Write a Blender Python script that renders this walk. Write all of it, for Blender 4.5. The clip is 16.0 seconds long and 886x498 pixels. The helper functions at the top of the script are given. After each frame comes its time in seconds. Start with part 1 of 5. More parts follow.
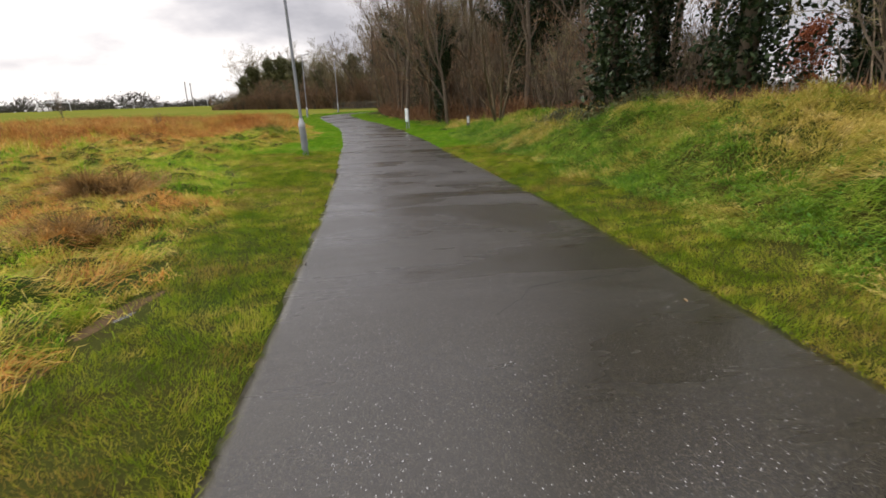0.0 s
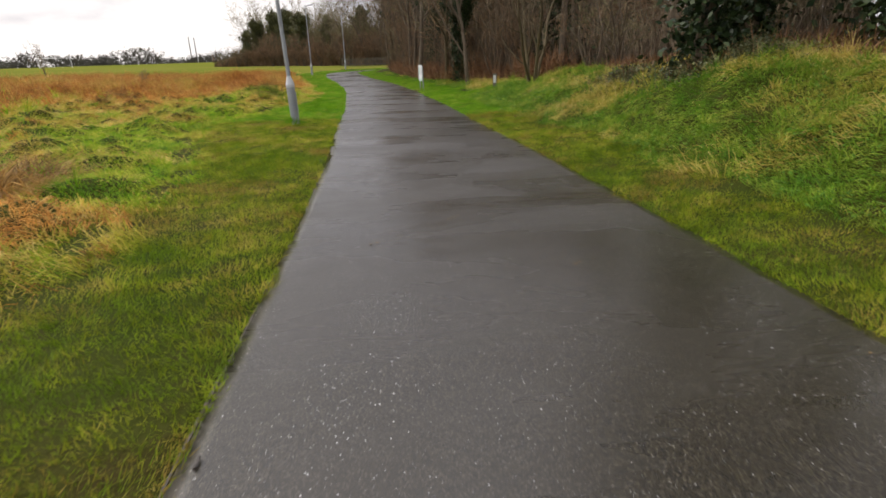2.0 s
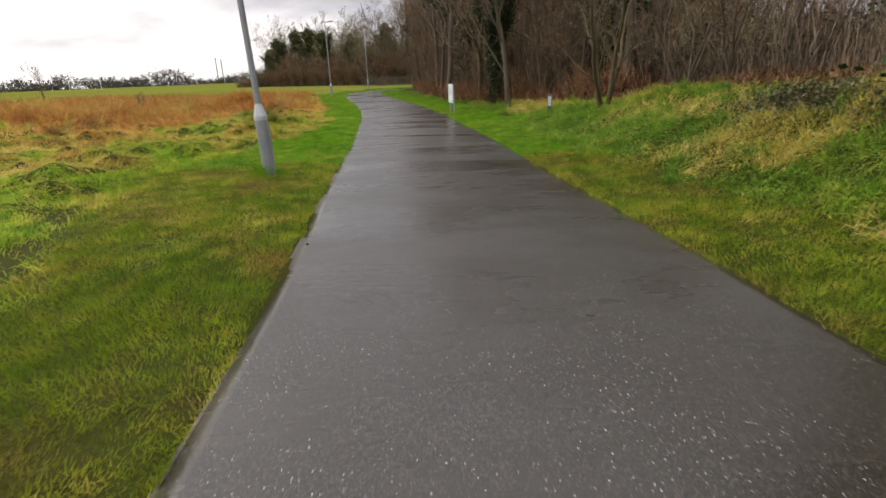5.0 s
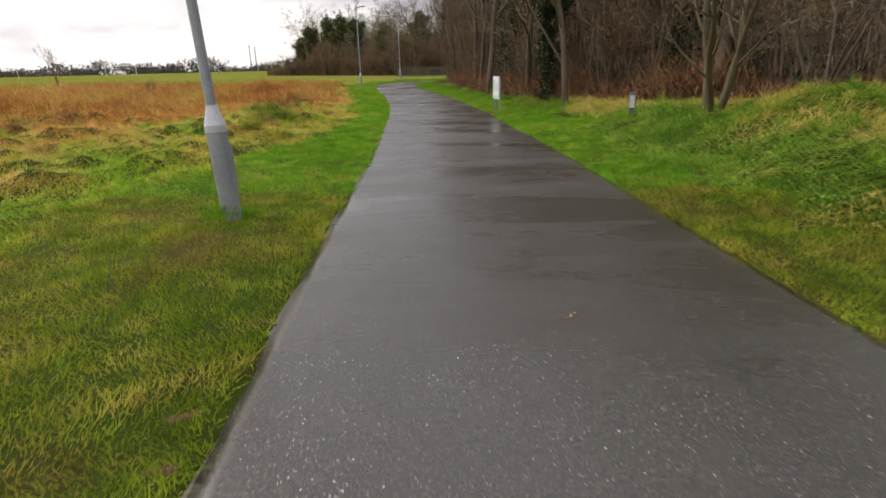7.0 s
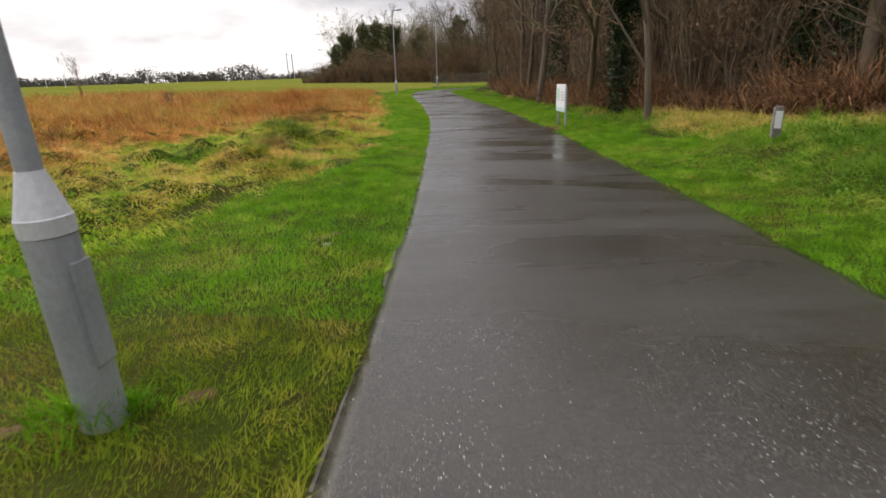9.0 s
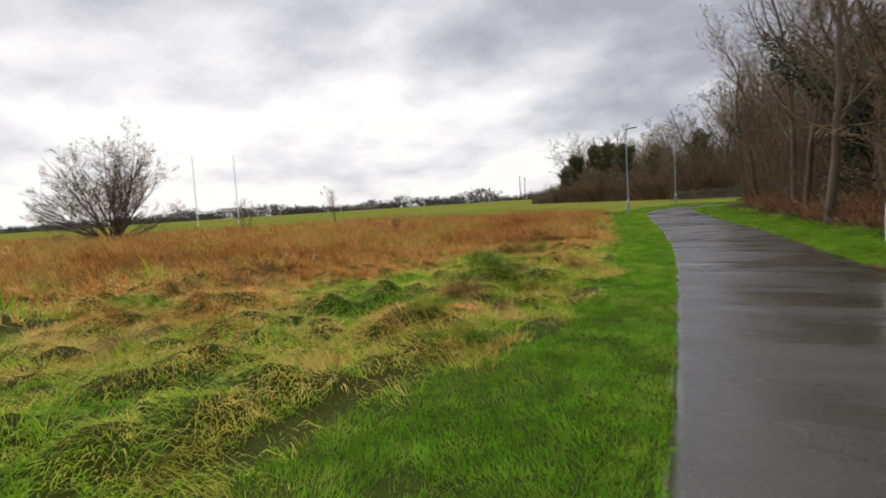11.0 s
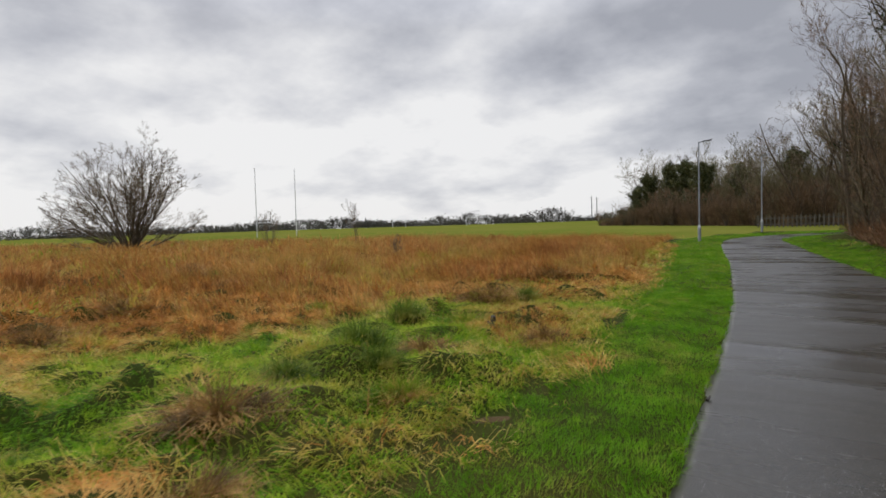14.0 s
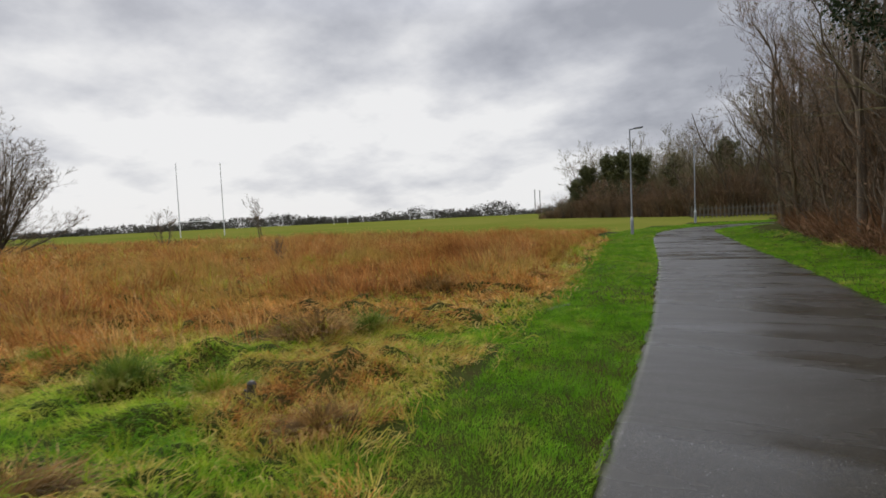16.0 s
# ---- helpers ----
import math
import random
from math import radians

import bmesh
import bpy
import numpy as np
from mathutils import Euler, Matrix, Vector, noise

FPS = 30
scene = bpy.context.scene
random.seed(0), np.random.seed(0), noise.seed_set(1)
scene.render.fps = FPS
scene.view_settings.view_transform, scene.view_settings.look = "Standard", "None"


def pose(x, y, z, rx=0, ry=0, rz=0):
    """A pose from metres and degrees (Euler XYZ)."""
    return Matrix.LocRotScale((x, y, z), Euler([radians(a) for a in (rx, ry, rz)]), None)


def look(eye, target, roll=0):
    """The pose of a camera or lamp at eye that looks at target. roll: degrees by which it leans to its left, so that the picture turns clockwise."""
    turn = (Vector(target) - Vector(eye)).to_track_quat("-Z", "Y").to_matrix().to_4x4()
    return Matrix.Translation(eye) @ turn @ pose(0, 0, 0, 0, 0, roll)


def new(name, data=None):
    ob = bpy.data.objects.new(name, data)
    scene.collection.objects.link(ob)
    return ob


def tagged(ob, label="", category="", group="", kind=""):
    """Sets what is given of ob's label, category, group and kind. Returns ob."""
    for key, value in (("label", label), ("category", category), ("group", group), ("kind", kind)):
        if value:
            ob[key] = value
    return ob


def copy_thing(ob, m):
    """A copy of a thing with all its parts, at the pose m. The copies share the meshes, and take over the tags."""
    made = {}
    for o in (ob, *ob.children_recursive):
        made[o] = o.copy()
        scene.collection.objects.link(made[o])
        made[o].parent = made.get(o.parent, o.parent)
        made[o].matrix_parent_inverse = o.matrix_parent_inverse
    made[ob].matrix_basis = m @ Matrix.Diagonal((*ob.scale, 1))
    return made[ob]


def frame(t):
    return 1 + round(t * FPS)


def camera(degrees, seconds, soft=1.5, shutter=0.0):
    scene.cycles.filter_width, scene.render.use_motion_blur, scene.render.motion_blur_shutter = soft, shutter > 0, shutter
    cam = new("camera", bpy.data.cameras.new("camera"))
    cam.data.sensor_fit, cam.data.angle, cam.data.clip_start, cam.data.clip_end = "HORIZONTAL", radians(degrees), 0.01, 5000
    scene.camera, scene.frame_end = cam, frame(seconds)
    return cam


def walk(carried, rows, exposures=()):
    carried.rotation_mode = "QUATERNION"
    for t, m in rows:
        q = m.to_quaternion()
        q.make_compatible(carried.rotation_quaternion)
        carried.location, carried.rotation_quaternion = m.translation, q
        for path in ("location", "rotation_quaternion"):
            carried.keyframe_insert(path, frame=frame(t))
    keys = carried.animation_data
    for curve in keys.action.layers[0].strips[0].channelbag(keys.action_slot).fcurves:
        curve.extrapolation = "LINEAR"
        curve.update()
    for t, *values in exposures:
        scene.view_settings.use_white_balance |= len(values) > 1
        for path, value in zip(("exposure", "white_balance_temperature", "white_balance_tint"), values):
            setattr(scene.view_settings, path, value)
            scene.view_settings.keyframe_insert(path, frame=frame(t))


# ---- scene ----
cam = camera(78.9, 16.0, 1.6, 0.25)
PATH = [
    (0, (0.871, 5.672, 1.412), (1.054, 7.592, 0.881), -2.0),
    (0.5, (0.86, 6.492, 1.365), (1.044, 8.389, 0.76), -2.3),
    (1, (0.858, 7.305, 1.39), (1.064, 9.186, 0.742), -4.0),
    (1.5, (0.815, 8.057, 1.332), (1.008, 9.943, 0.696), -4.3),
    (2, (0.845, 8.893, 1.344), (0.984, 10.773, 0.677), -1.8),
    (2.5, (0.857, 9.629, 1.331), (1.013, 11.514, 0.682), -1.5),
    (3, (0.856, 10.401, 1.317), (1.029, 12.287, 0.675), -1.9),
    (3.5, (0.877, 11.151, 1.317), (0.974, 13.051, 0.698), -2.6),
    (3.7, (0.867, 11.436, 1.302), (0.971, 13.335, 0.682), -2.0),
    (6, (0.816, 15.071, 1.335), (0.834, 16.98, 0.74), -2.5),
    (6.5, (0.756, 15.883, 1.302), (0.776, 17.786, 0.689), -1.4),
    (7, (0.624, 16.68, 1.316), (0.576, 18.577, 0.686), -1.4),
    (7.5, (0.506, 17.487, 1.308), (0.39, 19.382, 0.677), -2.0),
    (8, (0.347, 18.24, 1.325), (0.208, 20.133, 0.694), -2.4),
    (8.2, (0.296, 18.535, 1.318), (0.159, 20.426, 0.682), -2.2),
    (10.3, (-0.266, 21.662, 1.395), (-0.754, 23.576, 1.082), -1.1),
    (10.5, (-0.337, 21.949, 1.401), (-0.959, 23.835, 1.162), -1.9),
    (11, (-0.419, 22.693, 1.481), (-1.368, 24.447, 1.327), -3.5),
    (11.5, (-0.489, 23.557, 1.457), (-1.644, 25.188, 1.371), -4.8),
    (12, (-0.435, 24.408, 1.476), (-1.667, 25.983, 1.447), -4.4),
    (12.5, (-0.488, 25.307, 1.486), (-1.732, 26.874, 1.46), -2.4),
    (13, (-0.465, 26.125, 1.467), (-1.694, 27.701, 1.407), -2.0),
    (13.5, (-0.47, 26.944, 1.47), (-1.683, 28.531, 1.376), -1.2),
    (14, (-0.41, 27.678, 1.496), (-1.585, 29.295, 1.417), -1.6),
    (14.5, (-0.456, 28.5, 1.512), (-1.589, 30.147, 1.451), -2.4),
    (15, (-0.465, 29.318, 1.519), (-1.574, 30.98, 1.428), -2.0),
    (15.5, (-0.506, 30.159, 1.519), (-1.564, 31.852, 1.401), -2.0),
    (16, (-0.589, 31.049, 1.51), (-1.609, 32.767, 1.405), -2.6),
]
EXPOSURES = [(0, 0.47, 6950, 14), (8.2, 0.47, 6950, 14), (10.5, 0.38, 6800, 13), (11.5, 0.05, 6500, 10), (16, -0.03, 6500, 10)]
walk(cam, [(t, look(eye, target, roll)) for t, eye, target, roll in PATH], EXPOSURES)

# ---- world, sun, exposure ----
SUN_AZ, SUN_EL = -60.0, 36.0        # degrees from +y towards +x, and above the horizon
world = bpy.data.worlds.new("sky")
scene.world = world
world.use_nodes = True


def node(tree, kind, **values):
    n = tree.nodes.new(kind)
    for key, value in values.items():
        if key in n.inputs:
            n.inputs[key].default_value = value
    return n


def maths(tree, op, a, b=None, c=None, clamp=False):
    n = tree.nodes.new("ShaderNodeMath")
    n.operation, n.use_clamp = op, clamp
    for i, v in enumerate((a, b, c)):
        if v is None:
            continue
        if isinstance(v, (int, float)):
            n.inputs[i].default_value = v
        else:
            tree.links.new(v, n.inputs[i])
    return n.outputs[0]


def mixed(tree, fac, a, b, blend="MIX"):
    n = tree.nodes.new("ShaderNodeMix")
    n.data_type, n.blend_type = "RGBA", blend
    for i, v in ((0, fac), (6, a), (7, b)):
        if isinstance(v, (int, float)):
            n.inputs[i].default_value = v
        elif isinstance(v, tuple):
            n.inputs[i].default_value = (*v[:3], 1)
        else:
            tree.links.new(v, n.inputs[i])
    return n.outputs[2]


def ramp(tree, fac, stops, smooth=False):
    n = tree.nodes.new("ShaderNodeValToRGB")
    r = n.color_ramp
    r.interpolation = "EASE" if smooth else "LINEAR"
    while len(r.elements) < len(stops):
        r.elements.new(0.5)
    for e, (at, c) in zip(r.elements, stops):
        e.position = at
        e.color = (*c, 1) if isinstance(c, tuple) else (c, c, c, 1)
    tree.links.new(fac, n.inputs[0])
    return n.outputs[0]


def build_sky():
    t = world.node_tree
    t.nodes.clear()
    way = node(t, "ShaderNodeTexCoord").outputs["Generated"]
    sep = node(t, "ShaderNodeSeparateXYZ")
    t.links.new(way, sep.inputs[0])
    x, y, z = sep.outputs
    up = maths(t, "MAXIMUM", z, 0.0)
    low = maths(t, "ADD", up, 0.32)
    flat = node(t, "ShaderNodeCombineXYZ")
    t.links.new(maths(t, "DIVIDE", x, low), flat.inputs[0])
    t.links.new(maths(t, "DIVIDE", y, low), flat.inputs[1])
    flat.inputs[2].default_value = 3.7
    big = node(t, "ShaderNodeTexNoise", Scale=0.50, Detail=2.0, Roughness=0.5)
    fine = node(t, "ShaderNodeTexNoise", Scale=2.6, Detail=7.0, Roughness=0.52, Distortion=0.0)
    for n in (big, fine):
        t.links.new(flat.outputs[0], n.inputs["Vector"])
    cloud = maths(t, "ADD", maths(t, "MULTIPLY", big.outputs["Fac"], 0.45), maths(t, "MULTIPLY", fine.outputs["Fac"], 0.60))
    # the thin part of the cloud lies low, towards the hidden sun
    az = math.radians(SUN_AZ)
    side = maths(t, "ADD", maths(t, "MULTIPLY", x, math.sin(az)), maths(t, "MULTIPLY", y, math.cos(az)))
    glow = maths(t, "MULTIPLY", maths(t, "POWER", maths(t, "MULTIPLY_ADD", side, 0.5, 0.5, clamp=True), 1.8),
                 maths(t, "POWER", maths(t, "SUBTRACT", 1.0, up, clamp=True), 1.6))
    thin = maths(t, "ADD", cloud, maths(t, "MULTIPLY_ADD", glow, 0.45, -0.25))
    colour = ramp(t, thin, [(0.39, (0.37, 0.385, 0.435)), (0.48, (0.51, 0.525, 0.575)), (0.56, (0.68, 0.69, 0.725)), (0.66, (0.89, 0.89, 0.895))])
    # an overcast sky is brightest overhead
    head = maths(t, "MULTIPLY_ADD", maths(t, "SMOOTH_MIN", maths(t, "MAXIMUM", maths(t, "MULTIPLY_ADD", up, 2.2, -0.75), 0.0), 1.0, 0.2), 2.7, 1.0)
    haze = maths(t, "POWER", maths(t, "SUBTRACT", 1.0, up, clamp=True), 22.0)
    colour = mixed(t, maths(t, "MULTIPLY", haze, 0.5), colour, (0.85, 0.855, 0.87))
    sky = node(t, "ShaderNodeTexSky")
    sky.sky_type, sky.sun_disc = "NISHITA", False
    sky.sun_elevation, sky.sun_rotation = radians(SUN_EL), radians(SUN_AZ)
    clear = node(t, "ShaderNodeBackground", Strength=0.05)
    t.links.new(sky.outputs[0], clear.inputs[0])
    grey = node(t, "ShaderNodeBackground", Strength=1.0)
    t.links.new(head, grey.inputs[1])
    t.links.new(colour, grey.inputs[0])
    both = node(t, "ShaderNodeMixShader", Fac=0.95)
    t.links.new(clear.outputs[0], both.inputs[1])
    t.links.new(grey.outputs[0], both.inputs[2])
    out = node(t, "ShaderNodeOutputWorld")
    t.links.new(both.outputs[0], out.inputs[0])


build_sky()
sun = new("sun", bpy.data.lights.new("sun", "SUN"))
sun.data.energy, sun.data.angle, sun.data.color = 1.4, radians(30), (1.0, 0.97, 0.93)
_a, _e = math.radians(SUN_AZ), math.radians(SUN_EL)
sun.matrix_world = look((0, 0, 60), Vector((0, 0, 60)) - Vector((math.sin(_a) * math.cos(_e), math.cos(_a) * math.cos(_e), math.sin(_e))))


# ---- materials ----
def material(name):
    m = bpy.data.materials.new(name)
    m.use_nodes = True
    t = m.node_tree
    return m, t, t.nodes["Principled BSDF"]


def noise_of(t, scale, detail=4.0, rough=0.55, distort=0.0, coord=None, stretch=None):
    n = node(t, "ShaderNodeTexNoise", Scale=scale, Detail=detail, Roughness=rough, Distortion=distort)
    c = coord or node(t, "ShaderNodeTexCoord").outputs["Object"]
    if stretch:
        mp = node(t, "ShaderNodeMapping")
        mp.inputs["Scale"].default_value = stretch
        t.links.new(c, mp.inputs["Vector"])
        c = mp.outputs[0]
    t.links.new(c, n.inputs["Vector"])
    return n.outputs["Fac"]


def bumped(t, bsdf, height, strength, distance):
    b = node(t, "ShaderNodeBump", Strength=strength, Distance=distance)
    t.links.new(height, b.inputs["Height"])
    t.links.new(b.outputs[0], bsdf.inputs["Normal"])


def mat_two(name, a, b, scale, rough=0.8, fine=60.0, bump=0.3, dist=0.01, metal=0.0, stretch=None, spec=0.5):
    """Two colours mixed in patches, with a fine grain over them."""
    m, t, p = material(name)
    f = ramp(t, noise_of(t, scale, 4, stretch=stretch), [(0.36, 0.0), (0.64, 1.0)])
    c = mixed(t, f, a, b)
    g = noise_of(t, fine, 3, 0.6, stretch=stretch)
    c = mixed(t, maths(t, "MULTIPLY_ADD", g, 0.7, -0.1, clamp=True), c, tuple(0.55 * v for v in a))
    t.links.new(c, p.inputs["Base Color"])
    t.links.new(maths(t, "MULTIPLY_ADD", g, 0.3, rough - 0.15), p.inputs["Roughness"])
    p.inputs["Metallic"].default_value = metal
    p.inputs["Specular IOR Level"].default_value = spec
    bumped(t, p, g, bump, dist)
    return m


def mat_blades(name, palette, patch, second=None, second_scale=0.5, rough=0.6, sheen=0.12, thin=0.0, contrast=3.0, edge=0.44):
    """Grass and leaves: blade by blade out of a palette, drifting in patches over the ground, with blotches of shade
    painted in.
    """
    m, t, p = material(name)
    isl = node(t, "ShaderNodeNewGeometry").outputs["Random Per Island"]
    drift = maths(t, "MULTIPLY_ADD", noise_of(t, patch, 3, 0.6), 1.5, -0.75)
    tuft = maths(t, "MULTIPLY_ADD", noise_of(t, patch * 7, 3, 0.6), 2.0, -1.0)
    f = maths(t, "ADD", maths(t, "MULTIPLY_ADD", isl, 0.4, 0.28), maths(t, "ADD", drift, tuft), clamp=True)
    n = len(palette)
    c = ramp(t, f, [(0.05 + 0.9 * i / (n - 1), col) for i, col in enumerate(palette)])
    if second:
        f2 = ramp(t, maths(t, "ADD", noise_of(t, second_scale, 4, 0.6), maths(t, "MULTIPLY_ADD", isl, 0.16, -0.08)), [(edge, 0.0), (edge + 0.14, 1.0)])
        c = mixed(t, f2, c, second)
    # noise blotches darken the colour, standing in for shaded gaps and hollows
    dull = maths(t, "MAXIMUM", maths(t, "MULTIPLY_ADD", noise_of(t, 4.5, 3, 0.65), contrast, 1.08 - contrast / 2), 0.18)
    c = mixed(t, 1.0, c, dull, "MULTIPLY")
    t.links.new(c, p.inputs["Base Color"])
    p.inputs["Roughness"].default_value = rough
    p.inputs["Specular IOR Level"].default_value = sheen
    if thin:
        glow = node(t, "ShaderNodeBsdfTranslucent")
        t.links.new(c, glow.inputs[0])
        both = node(t, "ShaderNodeMixShader", Fac=thin)
        out = t.nodes["Material Output"]
        t.links.new(p.outputs[0], both.inputs[1])
        t.links.new(glow.outputs[0], both.inputs[2])
        t.links.new(both.outputs[0], out.inputs[0])
    return m


def mat_asphalt():
    """Dark wet bitumen with stones proud of it, some of them white, under an uneven film of rain. The white also paints
    wet glints.
    """
    m, t, p = material("wet_asphalt")
    co = node(t, "ShaderNodeTexCoord").outputs["Object"]
    grain = noise_of(t, 110.0, 4, 0.75, coord=co)
    patch = noise_of(t, 0.8, 4, 0.55, coord=co)

    def stones(scale, share, small, large):
        vor = node(t, "ShaderNodeTexVoronoi", Scale=scale)
        t.links.new(co, vor.inputs["Vector"])
        sep = node(t, "ShaderNodeSeparateColor")
        t.links.new(vor.outputs["Color"], sep.inputs[0])
        size = maths(t, "MULTIPLY_ADD", sep.outputs[2], large - small, small)
        white = maths(t, "MULTIPLY", maths(t, "GREATER_THAN", sep.outputs[0], 1 - share), maths(t, "LESS_THAN", vor.outputs["Distance"], size))
        return vor.outputs["Distance"], sep.outputs[1], white

    dist, tone, white = stones(105.0, 0.09, 0.10, 0.40)
    _d, tone2, white2 = stones(40.0, 0.012, 0.07, 0.20)
    c = mixed(t, ramp(t, grain, [(0.40, 0.0), (0.66, 1.0)]), (0.003, 0.003, 0.003), (0.054, 0.044, 0.024))
    c = mixed(t, maths(t, "MULTIPLY", maths(t, "GREATER_THAN", tone, 0.66), maths(t, "LESS_THAN", dist, 0.42)), c, (0.092, 0.079, 0.055))
    c = mixed(t, ramp(t, patch, [(0.4, 0.0), (0.68, 0.5)]), c, (0.036, 0.030, 0.019))
    # white specks: pale chips, and glints of the wet put into the colour
    c = mixed(t, maths(t, "MULTIPLY", white, maths(t, "MULTIPLY_ADD", tone, 0.8, 0.15)), c, (0.62, 0.62, 0.60))
    c = mixed(t, maths(t, "MULTIPLY", white2, maths(t, "MULTIPLY_ADD", tone2, 0.6, 0.4)), c, (0.72, 0.72, 0.70))
    t.links.new(c, p.inputs["Base Color"])
    film = noise_of(t, 0.55, 5, 0.6, 0.4, coord=co, stretch=(0.5, 1.6, 1))
    r = ramp(t, film, [(0.36, 0.26), (0.50, 0.38), (0.62, 0.48)])
    t.links.new(maths(t, "ADD", r, maths(t, "MULTIPLY_ADD", grain, 0.16, -0.08)), p.inputs["Roughness"])
    p.inputs["Specular IOR Level"].default_value = 0.15
    b = node(t, "ShaderNodeBump", Strength=0.8, Distance=0.005)
    t.links.new(grain, b.inputs["Height"])
    b2 = node(t, "ShaderNodeBump", Strength=0.10, Distance=0.03)
    t.links.new(film, b2.inputs["Height"])
    t.links.new(b.outputs[0], b2.inputs["Normal"])
    t.links.new(b2.outputs[0], p.inputs["Normal"])
    # the film of rain
    p.inputs["Coat Weight"].default_value = 1.0
    t.links.new(ramp(t, film, [(0.36, 0.14), (0.50, 0.28), (0.64, 0.40)]), p.inputs["Coat Roughness"])
    p.inputs["Coat IOR"].default_value = 1.45
    b3 = node(t, "ShaderNodeBump", Strength=0.06, Distance=0.005)
    t.links.new(grain, b3.inputs["Height"])
    t.links.new(b3.outputs[0], p.inputs["Coat Normal"])
    return m


def mat_water():
    m, t, p = material("puddle_water")
    p.inputs["Base Color"].default_value = (0.06, 0.055, 0.04, 1)
    p.inputs["Roughness"].default_value = 0.04
    bumped(t, p, noise_of(t, 6.0, 2), 0.05, 0.01)
    return m


def mat_soil():
    """Turf seen between the blades: moss, thatch and wet earth, coloured darker to deepen the shade in the gaps."""
    m, t, p = material("turf_and_mud")
    n1, n2, n3 = noise_of(t, 0.45, 4), noise_of(t, 3.0, 4, 0.6), noise_of(t, 40.0, 3, 0.7)
    c = mixed(t, ramp(t, n1, [(0.38, 0.0), (0.62, 1.0)]), (0.036, 0.062, 0.005), (0.070, 0.064, 0.012))
    c = mixed(t, ramp(t, n2, [(0.52, 0.0), (0.70, 0.8)]), c, (0.055, 0.034, 0.013))
    c = mixed(t, maths(t, "MULTIPLY", n3, 0.9), c, (0.02, 0.026, 0.004))
    t.links.new(c, p.inputs["Base Color"])
    p.inputs["Roughness"].default_value = 0.9
    p.inputs["Specular IOR Level"].default_value = 0.05
    bumped(t, p, n3, 0.6, 0.03)
    return m


ASPHALT, WATER, SOIL = mat_asphalt(), mat_water(), mat_soil()
MUD = mat_two("wet_mud", (0.085, 0.052, 0.022), (0.135, 0.088, 0.040), 3.0, 0.8, 45.0, 0.8, 0.02, spec=0.08)
EDGING = mat_two("edging_concrete", (0.125, 0.095, 0.075), (0.070, 0.056, 0.045), 2.5, 0.5, 70.0, 0.4, 0.005)
TIMBER = mat_two("dark_timber", (0.035, 0.028, 0.022), (0.07, 0.055, 0.04), 8.0, 0.6, 60.0, 0.5, 0.006, stretch=(1, 1, 0.2))
FENCE_WOOD = mat_two("weathered_fence", (0.13, 0.11, 0.085), (0.20, 0.175, 0.14), 3.0, 0.8, 50.0, 0.3, 0.006)
STEEL = mat_two("galvanised_steel", (0.34, 0.36, 0.38), (0.44, 0.46, 0.48), 3.0, 0.5, 40.0, 0.12, 0.004, metal=0.35)
PALE_STEEL = mat_two("pale_collar", (0.55, 0.56, 0.57), (0.66, 0.67, 0.68), 4.0, 0.5, 40.0, 0.1, 0.003, metal=0.2)
HEAD = mat_two("lamp_head", (0.10, 0.105, 0.11), (0.15, 0.155, 0.16), 5.0, 0.45, 40.0, 0.05, 0.002)
WHITE = mat_two("white_paint", (0.80, 0.81, 0.82), (0.72, 0.73, 0.73), 3.0, 0.45, 30.0, 0.05, 0.002)
SIGN_GREEN = mat_two("pale_green_print", (0.45, 0.66, 0.56), (0.52, 0.72, 0.62), 3.0, 0.45, 30.0, 0.03, 0.001)
POST_STONE = mat_two("grey_concrete", (0.17, 0.15, 0.13), (0.26, 0.24, 0.21), 6.0, 0.8, 60.0, 0.4, 0.006)
BARK = mat_two("grey_brown_bark", (0.105, 0.080, 0.054), (0.190, 0.152, 0.106), 1.6, 0.85, 22.0, 0.7, 0.02, stretch=(1, 1, 0.25), spec=0.2)
GREEN_BARK = mat_two("algae_green_bark", (0.105, 0.082, 0.044), (0.175, 0.138, 0.078), 1.4, 0.85, 22.0, 0.7, 0.02, stretch=(1, 1, 0.25), spec=0.2)
TWIG = mat_blades("bare_twigs", [(0.112, 0.084, 0.056), (0.180, 0.138, 0.092), (0.245, 0.192, 0.130)], 0.25, rough=0.75, sheen=0.15)
TWIG_RED = mat_blades("reddish_twigs", [(0.119, 0.077, 0.045), (0.200, 0.125, 0.070), (0.263, 0.181, 0.106)], 0.25, rough=0.75, sheen=0.15)
TWIG_OLIVE = mat_blades("olive_twigs", [(0.114, 0.100, 0.050), (0.179, 0.157, 0.078), (0.228, 0.193, 0.114)], 0.25, rough=0.75, sheen=0.15)
IVY = mat_blades("ivy_leaves", [(0.012, 0.022, 0.009), (0.024, 0.042, 0.014), (0.045, 0.065, 0.022)], 1.2, rough=0.5, sheen=0.15)
IVY_FAR = mat_blades("olive_ivy_leaves", [(0.037, 0.045, 0.015), (0.075, 0.083, 0.025), (0.131, 0.125, 0.043)], 0.5, rough=0.5, sheen=0.3)
LITTER = mat_blades("dead_bracken", [(0.088, 0.053, 0.030), (0.188, 0.094, 0.045), (0.275, 0.156, 0.075), (0.138, 0.106, 0.056)], 0.5, rough=0.7, sheen=0.15)
ORANGE_LEAF = mat_blades("orange_dead_leaves", [(0.20, 0.06, 0.025), (0.30, 0.10, 0.04)], 1.0)
